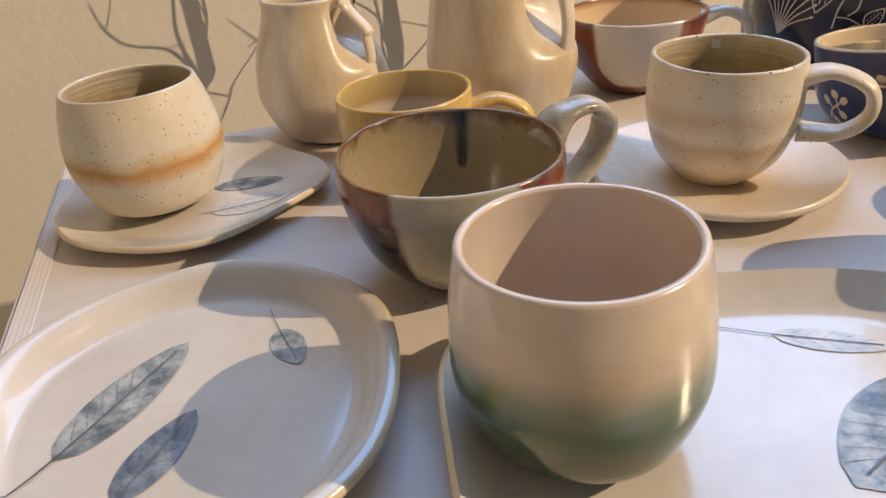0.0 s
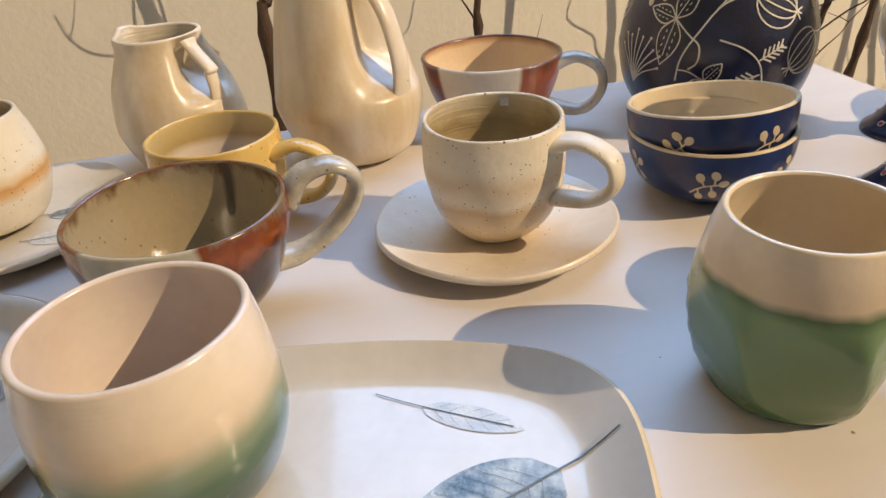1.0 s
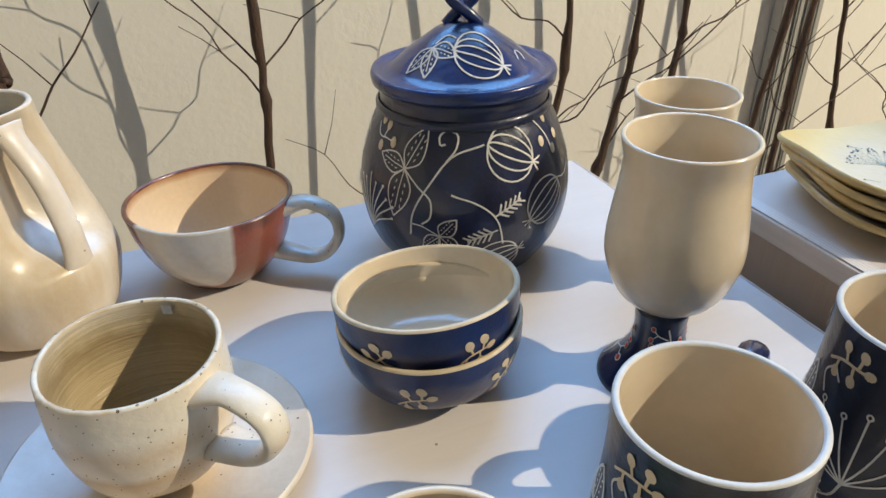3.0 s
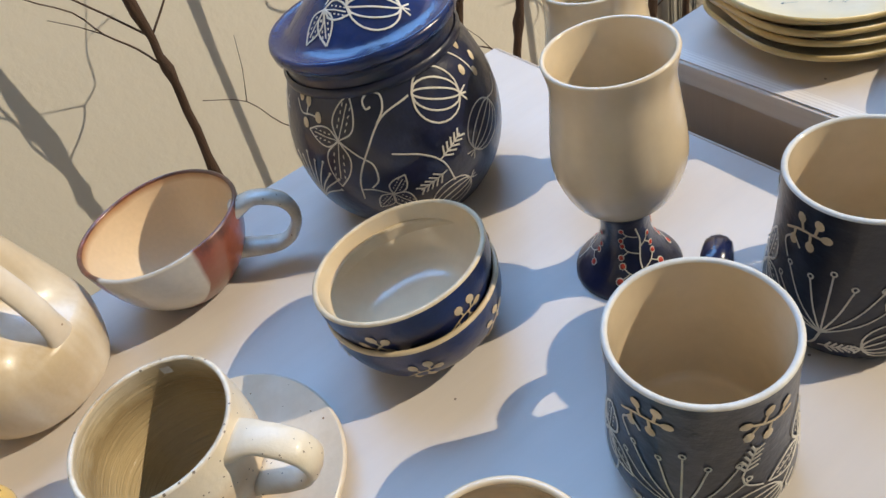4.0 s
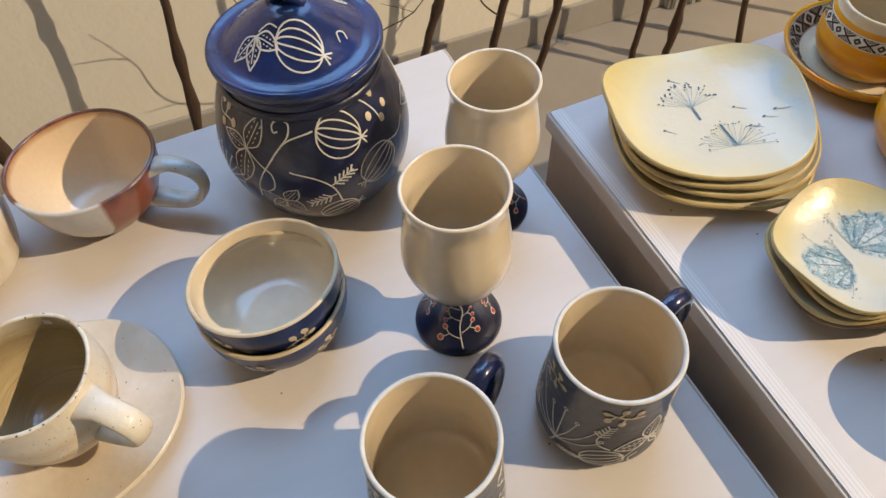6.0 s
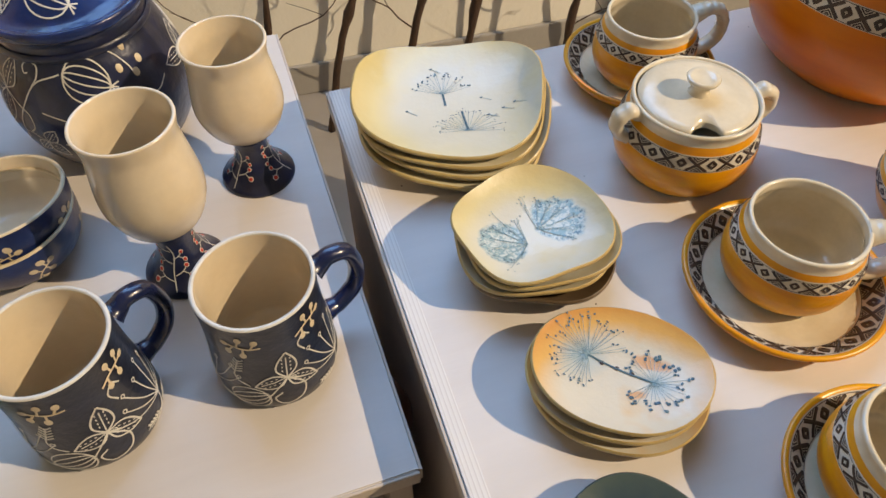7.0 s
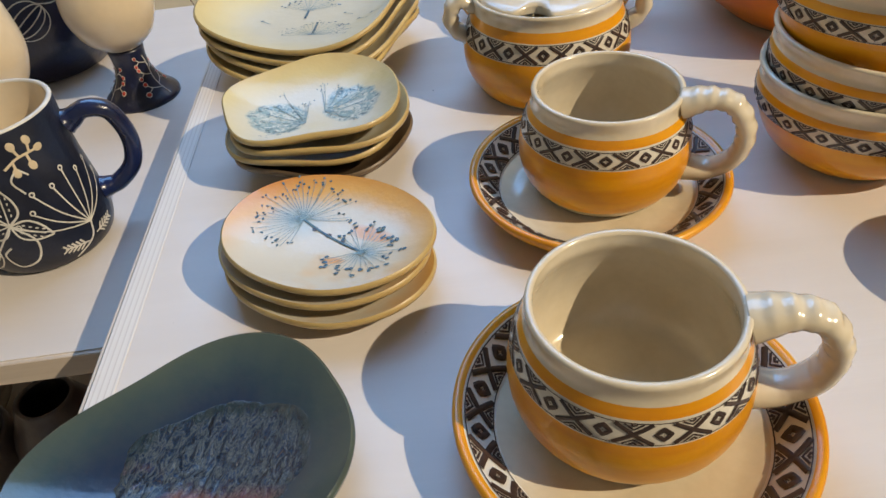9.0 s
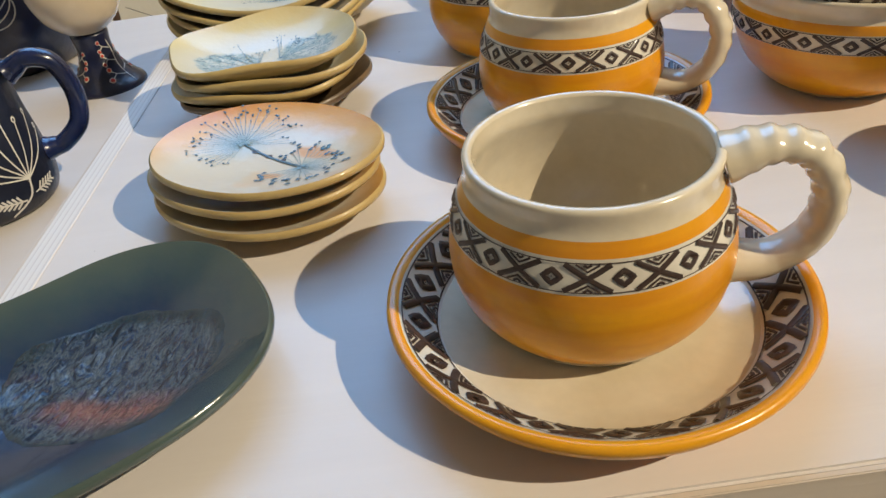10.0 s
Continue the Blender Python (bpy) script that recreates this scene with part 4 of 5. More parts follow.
def lidded_jar():
    top = thing("lidded_jar", (0.353, 0.748, 0.0), 0, "lidded navy jar with scratched white plant drawings", "jar")
    line = outer_line([(0.052, 0), (0.059, 0.005), (0.0735, 0.028), (0.0795, 0.054), (0.078, 0.08), (0.0695, 0.108), (0.0625, 0.122), (0.061, 0.132), (0.062, 0.137)], 8)
    vessel_parts(top, line, M["navy"], M["ivory"], 0.005, 0.007, M["navy"])
    part("collar", lathe([(0.0622, 0.121), (0.0642, 0.1225), (0.0642, 0.1265), (0.0622, 0.128)], 72), M["navy"], top)
    lid = part("lid", lathe([(0, 0.139), (0.056, 0.139), (0.063, 0.1385), (0.0662, 0.141), (0.0668, 0.146), (0.0655, 0.149), (0.063, 0.1485), (0.058, 0.146), (0.05, 0.1515), (0.036, 0.163), (0.02, 0.174), (0.011, 0.1785), (0, 0.179)], 72), M["cobalt"], top, "domed cobalt-blue lid with a flared edge")
    for s in (-1, 1):
        path = [Vector(p) for p in spline([(-0.012 * s, 0.002 * s, 0.176), (-0.004 * s, 0.003 * s, 0.184), (0.008 * s, 0.002 * s, 0.194), (0.013 * s, 0, 0.206), (0.008 * s, -0.001, 0.216), (0, 0, 0.219)], 6)]
        part("knob_loop", sweep(path, 0.0042, 0.0042, (0, 1, 0), 10), M["cobalt"], lid, "twisted loop knob")
    ring = bmesh.new()
    lines, dots, dots2 = ring, bmesh.new(), bmesh.new()
    f = on_turned(line, -94.6, 0.076)
    # x runs round the jar, y is the height
    stroke(lines, f, [(-0.037, 0.05), (-0.034, 0.068), (-0.024, 0.087), (-0.008, 0.107), (0.016, 0.114)], 0.00066)
    stroke(lines, f, [(-0.012, 0.104), (-0.005, 0.112), (-0.004, 0.12), (-0.012, 0.1225), (-0.018, 0.119), (-0.017, 0.114), (-0.013, 0.1145)], 0.00066)
    stroke(lines, f, [(-0.043, 0.096), (-0.03, 0.085), (-0.022, 0.078), (-0.022, 0.066), (-0.028, 0.06)], 0.00066)
    for a, ln in ((62, 0.032), (168, 0.026), (258, 0.036)):
        leaf_line(lines, f, -0.043, 0.096, ln, radians(a), 0.00056)
    pod(lines, f, 0.036, 0.106, 0.019, radians(-25), 0.00066)
    stroke(lines, f, [(-0.008, 0.083), (0.01, 0.076), (0.022, 0.064), (0.027, 0.044)], 0.00066)
    fern(lines, f, 0.02, 0.066, 0.022, radians(28), 0.00066)
    fern(lines, f, 0.023, 0.056, 0.022, radians(200), 0.00066)
    for a, ln in ((50, 0.018), (222, 0.017), (310, 0.02)):
        leaf_line(lines, f, -0.016, 0.052, ln, radians(a), 0.00056, 0.3)
    stroke(lines, f, [(-0.035, 0.059), (-0.027, 0.058), (-0.016, 0.052)], 0.00056)
    pod(lines, f, 0.062, 0.068, 0.018, radians(215), 0.00056)
    stroke(lines, f, [(0.075, 0.08), (0.088, 0.078), (0.1, 0.085)], 0.00056)
    pod(lines, f, 0.024, 0.03, 0.017, radians(20), 0.00056)
    umbel(lines, f, -0.08, 0.04, 0.04, radians(75), 1.5, 9, 0.0006, 0.0013)
    for x, y in ((-0.077, 0.121), (-0.068, 0.119), (-0.058, 0.11), (-0.072, 0.105)):
        blob(dots, f, x, y, 0.0031, 0.0037)
    stroke(lines, f, [(-0.083, 0.118), (-0.076, 0.111), (-0.066, 0.111), (-0.058, 0.11)], 0.00056)
    stroke(lines, f, [(-0.068, 0.118), (-0.07, 0.111)], 0.00056)
    for x, y in ((0.078, 0.121), (0.066, 0.108), (0.078, 0.1), (0.086, 0.108)):
        blob(dots2, f, x, y, 0.0031, 0.0036)
    stroke(lines, f, [(0.058, 0.127), (0.068, 0.118), (0.074, 0.108), (0.076, 0.1)], 0.00056)
    for x0 in (0.135, 0.25, -0.16):
        trefoil(lines, f, x0, 0.085, 0.028, 1.0, 0.00056)
        pod(lines, f, x0 + 0.04, 0.1, 0.018, 0.5, 0.00056)
        stroke(lines, f, [(x0, 0.085), (x0 + 0.015, 0.1), (x0 + 0.025, 0.097)], 0.00056)
        fern(lines, f, x0 + 0.03, 0.055, 0.022, 0.6, 0.00056)
        umbel(lines, f, x0 + 0.01, 0.03, 0.03, 1.6, 1.3, 7, 0.0006, 0.0012)
    part("drawing", lines, M["line_white"], top, "white scratched plant drawing")
    part("berry_cluster", dots, M["line_cream"], top, "cream berries")
    part("berry_cluster", dots2, M["line_cream"], top, "cream berries")
    dome = [(0.05, 0.1515), (0.036, 0.163), (0.02, 0.174), (0.011, 0.1785)]

    def on_lid(x, y):
        r = math.hypot(x, y)
        z = float(np.interp(-r, [-q[0] for q in dome], [q[1] for q in dome]))
        return Vector((x, y, z + 0.00066)), Vector((x / (r + 1e-6) * 0.55, y / (r + 1e-6) * 0.55, 0.83))

    for t in range(2):
        drawing = bmesh.new()
        q = radians(180 * t)
        c, s = math.cos(q), math.sin(q)
        h = lambda x, y, c=c, s=s: on_lid(x * c - y * s, x * s + y * c)  # noqa: E731
        pod(drawing, h, 0.008, -0.033, 0.0165, radians(-12), 0.00066)
        for a in (200, 250, 320):
            leaf_line(drawing, h, -0.022, -0.022, 0.02, radians(a), 0.0007, 0.26)
        stroke(drawing, h, [(-0.02, -0.02), (-0.012, -0.018), (-0.006, -0.022)], 0.00056)
        stroke(drawing, h, [(0.036, -0.024), (0.034, -0.018), (0.038, -0.015), (0.041, -0.019)], 0.00056)
        part("drawing", drawing, M["line_white"], lid, "white scratched plant drawing")
    top.matrix_basis = pose(0.3565, 0.75, 0.0) @ Matrix.Diagonal((1.03, 1.03, 1.035, 1))
    return top


lidded_jar()


def goblet():
    top = thing("goblet", (0, 0, 0), 0, "ivory goblet on a navy foot with red berries", "goblet", "ivory goblets")
    line = outer_line([(0.015, 0.053), (0.019, 0.055), (0.031, 0.066), (0.0385, 0.084), (0.0395, 0.1), (0.036, 0.126), (0.0345, 0.141), (0.0368, 0.155)], 8)
    vessel_parts(top, line, M["ivory"], M["ivory"], 0.0028, 0.005, M["ivory"])
    foot_line = outer_line([(0.0355, 0.0), (0.0345, 0.004), (0.0265, 0.012), (0.0185, 0.024), (0.0155, 0.038), (0.0168, 0.052)], 6)
    part("foot", lathe([(0, 0.003), (0.03, 0.003), (0.033, 0.0), *foot_line, (0, 0.053)], 64), M["navy"], top, "flared navy foot")
    lines, dots = bmesh.new(), bmesh.new()
    for k in range(3):
        f = on_turned(foot_line, -95 + 120 * k, 0.02)
        stroke(lines, f, [(0.001, 0.006), (0.0, 0.02), (0.003, 0.034), (0.0, 0.045)], 0.0005)
        for s, y in ((-1, 0.016), (1, 0.02), (-1, 0.029), (1, 0.033), (-1, 0.041)):
            stroke(lines, f, [(0.001, y - 0.004), (s * 0.007, y - 0.001), (s * 0.011, y + 0.003)], 0.0004)
            stroke(lines, f, [(s * 0.007, y - 0.001), (s * 0.012, y - 0.005)], 0.0004)
            for u, v in ((s * 0.011, y + 0.003), (s * 0.012, y - 0.005)):
                blob(lines, f, u, v, 0.0022, n=8, bulge=0.1)
                blob(dots, lambda a, b, f=f: (f(a, b)[0] + f(a, b)[1] * 0.0003, f(a, b)[1]), u, v, 0.0016, n=8)
    part("twig_drawing", lines, M["line_white"], top, "white scratched twigs")
    part("berry_drawing", dots, M["berry_red"], top, "red berries")
    return top


gob = goblet()
gob.matrix_basis = pose(0.4640, 0.577, 0.0, 0, 0, 3) @ Matrix.Diagonal((0.98, 0.98, 1.04, 1))
copy_thing(gob, pose(0.504, 0.69, 0.0, 0, 0, -30) @ Matrix.Diagonal((0.98, 0.98, 0.905, 1)))


def navy_mug():
    top = thing("mug", (0, 0, 0), 0, "navy mug with white scratched plants, ivory inside", "mug", "navy mugs")
    line = outer_line([(0.037, 0), (0.0425, 0.004), (0.0455, 0.016), (0.0445, 0.035), (0.0422, 0.06), (0.0412, 0.085), (0.0415, 0.103)], 8)
    vessel_parts(top, line, M["mug_navy"], M["ivory"], 0.0032, 0.006, M["line_white"])
    part("handle", ear(0, [(0.0422, 0.083), (0.0465, 0.0845), (0.056, 0.0885), (0.069, 0.083), (0.0745, 0.062), (0.07, 0.042), (0.057, 0.0305), (0.049, 0.0288), (0.0445, 0.0285)], 0.0072, 0.006, flare), M["handle_blue"], top, "dark blue glazed handle")
    lines = bmesh.new()
    f = on_turned(line, 0, 0.0435)
    for x0, s in ((-0.062, 0), (-0.168, 0)):
        for k in range(8):
            a = radians(38 + 17 * k)
            ln = 0.037 + 0.006 * (k % 2)
            ex, ey = x0 + 0.03 + ln * math.cos(a), 0.024 + ln * 0.95 * math.sin(a)
            stroke(lines, f, [(x0 + 0.03, 0.024), (x0 + 0.03 + 0.62 * ln * math.cos(a * 0.9 + 0.157), 0.024 + 0.45 * ln * math.sin(a)), (ex, ey)], 0.0005, 4)
            ringlet(lines, f, ex, ey + 0.0016, 0.0014, 0.0005)
        stroke(lines, f, [(x0 + 0.03, 0.024), (x0 + 0.026, 0.013), (x0 + 0.012, 0.005)], 0.0007)
        fern(lines, f, x0 + 0.023, 0.012, 0.016, radians(168), 0.0006)
        fern(lines, f, x0 + 0.03, 0.014, 0.016, radians(8), 0.0006)
        for a, ln in ((82, 0.027), (196, 0.024), (326, 0.025)):
            leaf_line(lines, f, x0 - 0.014, 0.044, ln, radians(a), 0.0007, 0.26)
        stroke(lines, f, [(x0 - 0.014, 0.044), (x0 - 0.004, 0.03), (x0 - 0.008, 0.016), (x0 - 0.02, 0.012), (x0 - 0.026, 0.022), (x0 - 0.02, 0.028)], 0.0007)
        pod(lines, f, x0 - 0.043, 0.022, 0.0145, radians(200), 0.0006)
        stroke(lines, f, [(x0 - 0.03, 0.024), (x0 - 0.022, 0.034), (x0 - 0.014, 0.044)], 0.0006)
        fern(lines, f, x0 - 0.05, 0.05, 0.02, radians(70), 0.0006)
        stroke(lines, f, [(x0 - 0.05, 0.05), (x0 - 0.048, 0.043), (x0 - 0.04, 0.038)], 0.0006)
        stroke(lines, f, [(x0 + 0.004, 0.062), (x0 + 0.0, 0.072), (x0 + 0.006, 0.078), (x0 + 0.011, 0.073)], 0.0006)
        sprig(top, f, x0 + 0.012, 0.085, 0.0125, 0.15, 0.0008, 0.0026, M["line_cream"])
        sprig(top, f, x0 - 0.037, 0.084, 0.0125, 2.9, 0.0008, 0.0026, M["line_cream"])
    part("drawing", lines, M["line_white"], top, "white scratched plant drawing")
    return top


mug_a = navy_mug()
mug_a.matrix_basis = pose(0.4355, 0.440, 0.0, 0, 0, 52)
copy_thing(mug_a, pose(0.557, 0.489, 0.0, 0, 0, 36))

# ---------------------------------------------------------------- pottery on the second table
def ribbed(t):
    k = 1 + 0.1 * math.sin(t * 2 * math.pi * 13) * min(1, 6 * t) * max(0.0, min(1, 3 * (0.78 - t)))
    return (flare(t) * 1.0, flare(t) * k * 1.0)


BAND = 14


def orange_mug():
    top = thing("mug", (0, 0, 0), 0, "orange mug with a brown rhomb band and ribbed ivory handle", "mug", "orange mugs on saucers")
    line = outer_line([(0.0365, 0), (0.0395, 0.003), (0.046, 0.013), (0.0485, 0.026), (0.047, 0.039), (0.0438, 0.049), (0.0412, 0.056), (0.0412, 0.062)], 8)
    o, rim, inner = vessel(line, 0.0032, 0.005)
    cut = lambda a, b: [(r, z) for r, z in line if a - 1e-6 <= z <= b + 1e-6]  # noqa: E731

    def slice_(a, b):
        return [(radius_at(line, a), a), *[q for q in cut(a, b) if a + 1e-4 < q[1] < b - 1e-4], (radius_at(line, b), b)]

    part("base", lathe([(0, 0.002), (0.031, 0.002), (0.034, 0), *slice_(0.0005, 0.0062)]), M["ivory_cool"], top, "ivory unpainted foot")
    part("body", lathe(slice_(0.0062, 0.0383)), M["orange"], top)
    part("band", lathe(slice_(0.0383, 0.049)), M["band_white"], top, "ivory band with a brown rhomb pattern")
    part("shoulder", lathe(slice_(0.049, 0.0537)), M["orange"], top)
    part("rim", lathe([*slice_(0.0537, 0.062), *rim, inner[0]]), M["ivory_cool"], top)
    part("inside", lathe(inner), M["ivory_cool"], top)
    bm = bmesh.new()
    rhomb_band(bm, on_turned(line, 180, 0.046, 0.0003), 0.0394, 0.0479, 2 * math.pi * 0.046, BAND)
    part("rhomb_pattern", bm, M["band_dark"], top, "dark brown rhomb pattern")
    part("handle", ear(0, [(0.041, 0.057), (0.054, 0.0615), (0.0665, 0.059), (0.074, 0.045), (0.071, 0.029), (0.059, 0.019), (0.045, 0.018)], 0.008, 0.0052, ribbed, 18), M["ivory_cool"], top, "ribbed ivory handle")
    return top


def orange_saucer():
    top = thing("saucer", (0, 0, 0), 0, "ivory saucer with orange edge and brown rhomb rim", "saucer", "saucers under orange mugs")
    well = [(0.0, 0.006), (0.045, 0.006), (0.05, 0.0065), (0.0565, 0.009)]
    part("well", lathe(well, 96), M["ivory_cool"], top)
    part("rim_band", lathe([(0.0565, 0.009), (0.0705, 0.0205)], 96), M["band_white"], top, "ivory rim with a brown rhomb pattern")
    part("edge", lathe([(0.0705, 0.0205), (0.0725, 0.022), (0.0745, 0.0215), (0.075, 0.0195), (0.071, 0.013), (0.062, 0.005), (0.0545, 0.0018)], 96), M["orange"], top, "orange glazed edge")
    part("foot", lathe([(0.0545, 0.0018), (0.052, 0.0), (0.046, 0.0), (0.044, 0.0015), (0.0, 0.0015)], 96), M["ivory_cool"], top)
    bm = bmesh.new()

    def f(x, y):
        a = x / 0.0635
        r = 0.0565 + 0.014 * y / 0.018
        z = 0.009 + 0.0115 * y / 0.018
        nrm = Vector((-math.cos(a) * 0.63, -math.sin(a) * 0.63, 0.77))
        return Vector((r * math.cos(a), r * math.sin(a), z)) + nrm * 0.0003, nrm

    rhomb_band(bm, f, 0.0018, 0.0168, 2 * math.pi * 0.0635, 18)
    part("rhomb_pattern", bm, M["band_dark"], top, "dark brown rhomb pattern")
    return top


sau = orange_saucer()
mug = orange_mug()
spots = [((0.961, 0.369), (0.958, 0.379), 4), ((0.934, 0.532), (0.936, 0.541), -8), ((0.867, 0.789), (0.869, 0.79), 12)]
# stand-in mug out of view on the right, added for the shadow it casts
copy_thing(mug, pose(1.173, 0.484, Z2, 0, 0, 20))
for i, ((sx, sy), (mx, my), turn) in enumerate(spots):
    k = (0.97, 1.025, 1.0)[i]
    a, b = pose(sx, sy, Z2, 0, 0, 20 * i) @ Matrix.Diagonal((k, k, 1, 1)), pose(mx, my, Z2 + 0.0062, 0, 0, turn)
    if i == 0:
        sau.matrix_basis, mug.matrix_basis = a, b
    else:
        copy_thing(sau, a), copy_thing(mug, b)


def sugar_pot():
    top = thing("sugar_pot", (0.885, 0.672, Z2), 0, "lidded orange sugar pot with ribbed ivory lugs", "pot")
    line = outer_line([(0.044, 0), (0.049, 0.003), (0.0575, 0.017), (0.06, 0.032), (0.057, 0.047), (0.053, 0.058), (0.0515, 0.064), (0.0525, 0.07)], 8)

    def slice_(a, b):
        return [(radius_at(line, a), a), *[q for q in line if a + 1e-4 < q[1] < b - 1e-4], (radius_at(line, b), b)]

    part("base", lathe([(0, 0.002), (0.038, 0.002), (0.042, 0), *slice_(0.0005, 0.004)]), M["ivory_cool"], top)
    part("body", lathe(slice_(0.004, 0.041)), M["orange"], top)
    part("band", lathe(slice_(0.041, 0.0545)), M["band_white"], top)
    part("shoulder", lathe(slice_(0.0545, 0.061)), M["orange"], top)
    part("rim", lathe([*slice_(0.061, 0.07), (0.0515, 0.0715), (0.0495, 0.071), (0.0485, 0.066), (0.05, 0.05), (0.052, 0.03), (0.04, 0.012), (0, 0.008)]), M["ivory_cool"], top)
    bm = bmesh.new()
    rhomb_band(bm, on_turned(line, 180, 0.056, 0.0003), 0.042, 0.0535, 2 * math.pi * 0.056, 15)
    part("rhomb_pattern", bm, M["band_dark"], top, "dark brown rhomb pattern")

    def notch(a, r, z):
        b = math.atan2(math.sin(a + 1.62), math.cos(a + 1.62))
        return (min(r, 0.0475 - 0.013 * math.sqrt(max(0, 1 - (b / 0.25) ** 2))) if abs(b) < 0.25 else r), z

    lid = part("lid", lathe([(0, 0.0668), (0.04, 0.0668), (0.047, 0.0675), (0.0478, 0.0695), (0.0465, 0.0715), (0.04, 0.0725), (0.025, 0.0738), (0.0, 0.0745)], 120, notch), M["ivory_cool"], top, "ivory lid with a spoon notch")
    part("knob", lathe([(0.0095, 0.0735), (0.0075, 0.0775), (0.0085, 0.082), (0.0125, 0.0858), (0.0135, 0.0882), (0.0125, 0.0898), (0.009, 0.0885), (0, 0.0868)], 40), M["ivory_cool"], lid, "dished ivory knob")
    for phi in (12, 196):
        part("lug", ear(phi, [(0.05, 0.063), (0.059, 0.068), (0.067, 0.062), (0.0665, 0.05), (0.056, 0.04)], 0.0085, 0.0055, lambda t: (1.0, 1 + 0.12 * math.sin(t * 31)), 12), M["ivory_cool"], top, "ribbed ivory lug handle")


sugar_pot()


def orange_bowl(place, turn, line, n, size, label, group, deep=False):
    """A banded bowl: ivory foot, orange, rhomb band, orange, ivory rim."""
    top = thing("bowl", place, turn, label, "bowl", group)
    hgt = line[-1][1]
    z = [hgt * q for q in ((0.0, 0.07, 0.58, 0.76, 0.84, 1.0) if not deep else (0.0, 0.03, 0.66, 0.78, 0.86, 1.0))]

    def slice_(a, b):
        return [(radius_at(line, a), a), *[q for q in line if a + 1e-4 < q[1] < b - 1e-4], (radius_at(line, b), b)]

    o, rim, inner = vessel(line, 0.0035 if not deep else 0.006, 0.006)
    main = M["orange_deep"] if deep else M["orange"]
    part("base", lathe([(0, 0.002), (line[0][0] * 0.8, 0.002), (line[0][0] * 0.9, 0), *slice_(0.0003, z[1])], 96), M["ivory_cool"], top)
    part("body", lathe(slice_(z[1], z[2]), 96), main, top)
    part("band", lathe(slice_(z[2], z[3]), 96), M["band_white"], top)
    part("shoulder", lathe(slice_(z[3], z[4]), 96), main, top)
    part("rim", lathe([*slice_(z[4], z[5]), *rim, inner[0]], 96), M["ivory_cool"], top)
    part("inside", lathe(inner, 96), M["ivory_cool"], top)
    bm = bmesh.new()
    ref = radius_at(line, (z[2] + z[3]) / 2)
    gap = (z[3] - z[2]) * 0.06
    rhomb_band(bm, on_turned(line, 180, ref, 0.0003), z[2] + gap, z[3] - gap, 2 * math.pi * ref, n)
    part("rhomb_pattern", bm, M["band_dark"], top, "dark brown rhomb pattern")
    return top


small_line = outer_line([(0.03, 0), (0.036, 0.003), (0.05, 0.016), (0.0585, 0.036), (0.0595, 0.046), (0.058, 0.052), (0.0605, 0.058)], 8)
bowl0 = orange_bowl((1.08, 0.598, Z2), 0, small_line, 18, 1, "orange bowl with rhomb band, in a stack", "stacked orange bowls")
copy_thing(bowl0, pose(1.082, 0.6, Z2 + 0.021, 1.0, 1.0, 25))
copy_thing(bowl0, pose(1.081, 0.602, Z2 + 0.058, -1.0, 0.5, 70))
big_line = outer_line([(0.075, 0), (0.083, 0.004), (0.112, 0.03), (0.128, 0.065), (0.131, 0.095), (0.128, 0.115), (0.127, 0.128), (0.129, 0.14), (0.133, 0.15)], 8)
orange_bowl((1.098, 0.826, Z2), 10, big_line, 30, 1, "large deep orange bowl with a brown rhomb band", "", True)


def dandelion(bm_line, bm_dot, f, x, y, length, rot, spread, n, rnd, dot=0.0009, tiers=2):
    """A seed head: fine rays with small tufts."""
    for k in range(n):
        a = spread * (k / max(n - 1, 1) - 0.5) + rnd.uniform(-0.06, 0.06)
        ln = length * rnd.uniform(0.72, 1.05)
        end = at(x, y, rot, [(ln * math.cos(a), ln * math.sin(a))])[0]
        stroke(bm_line, f, [(x, y), ((x + end[0]) / 2, (y + end[1]) / 2), end], 0.00016, 0)
        for t in range(tiers):
            px, py = end[0] + rnd.uniform(-1, 1) * length * 0.09, end[1] + rnd.uniform(-1, 1) * length * 0.09
            blob(bm_dot, f, px, py, dot * rnd.uniform(0.6, 1.2), dot * rnd.uniform(0.5, 1.0), rnd.uniform(0, 3), 6, 0.5)


def dish_stack(name, places, out_fn, height, thick, top_mat, side_mat, label, group, draw, dark_low=False, wave=None, category="plate", print_mat=None):
    for i, m in enumerate(places):
        last = i == len(places) - 1
        top = thing(name, (0, 0, 0), 0, label[0] if last else label[1], category, group)
        out = out_fn(i)
        up, low = dish_mesh(out, height, thick, 88, 18, wave)
        part("well", up, M["dish_brown"] if dark_low and i == 0 else print_mat if last and print_mat else top_mat, top)
        part("underside", low, side_mat if not (dark_low and i == 0) else M["dish_brown"], top, "unglazed warm underside and edge")
        if last:
            draw(top, on_dish(out, height, wave))
        top.matrix_basis = m


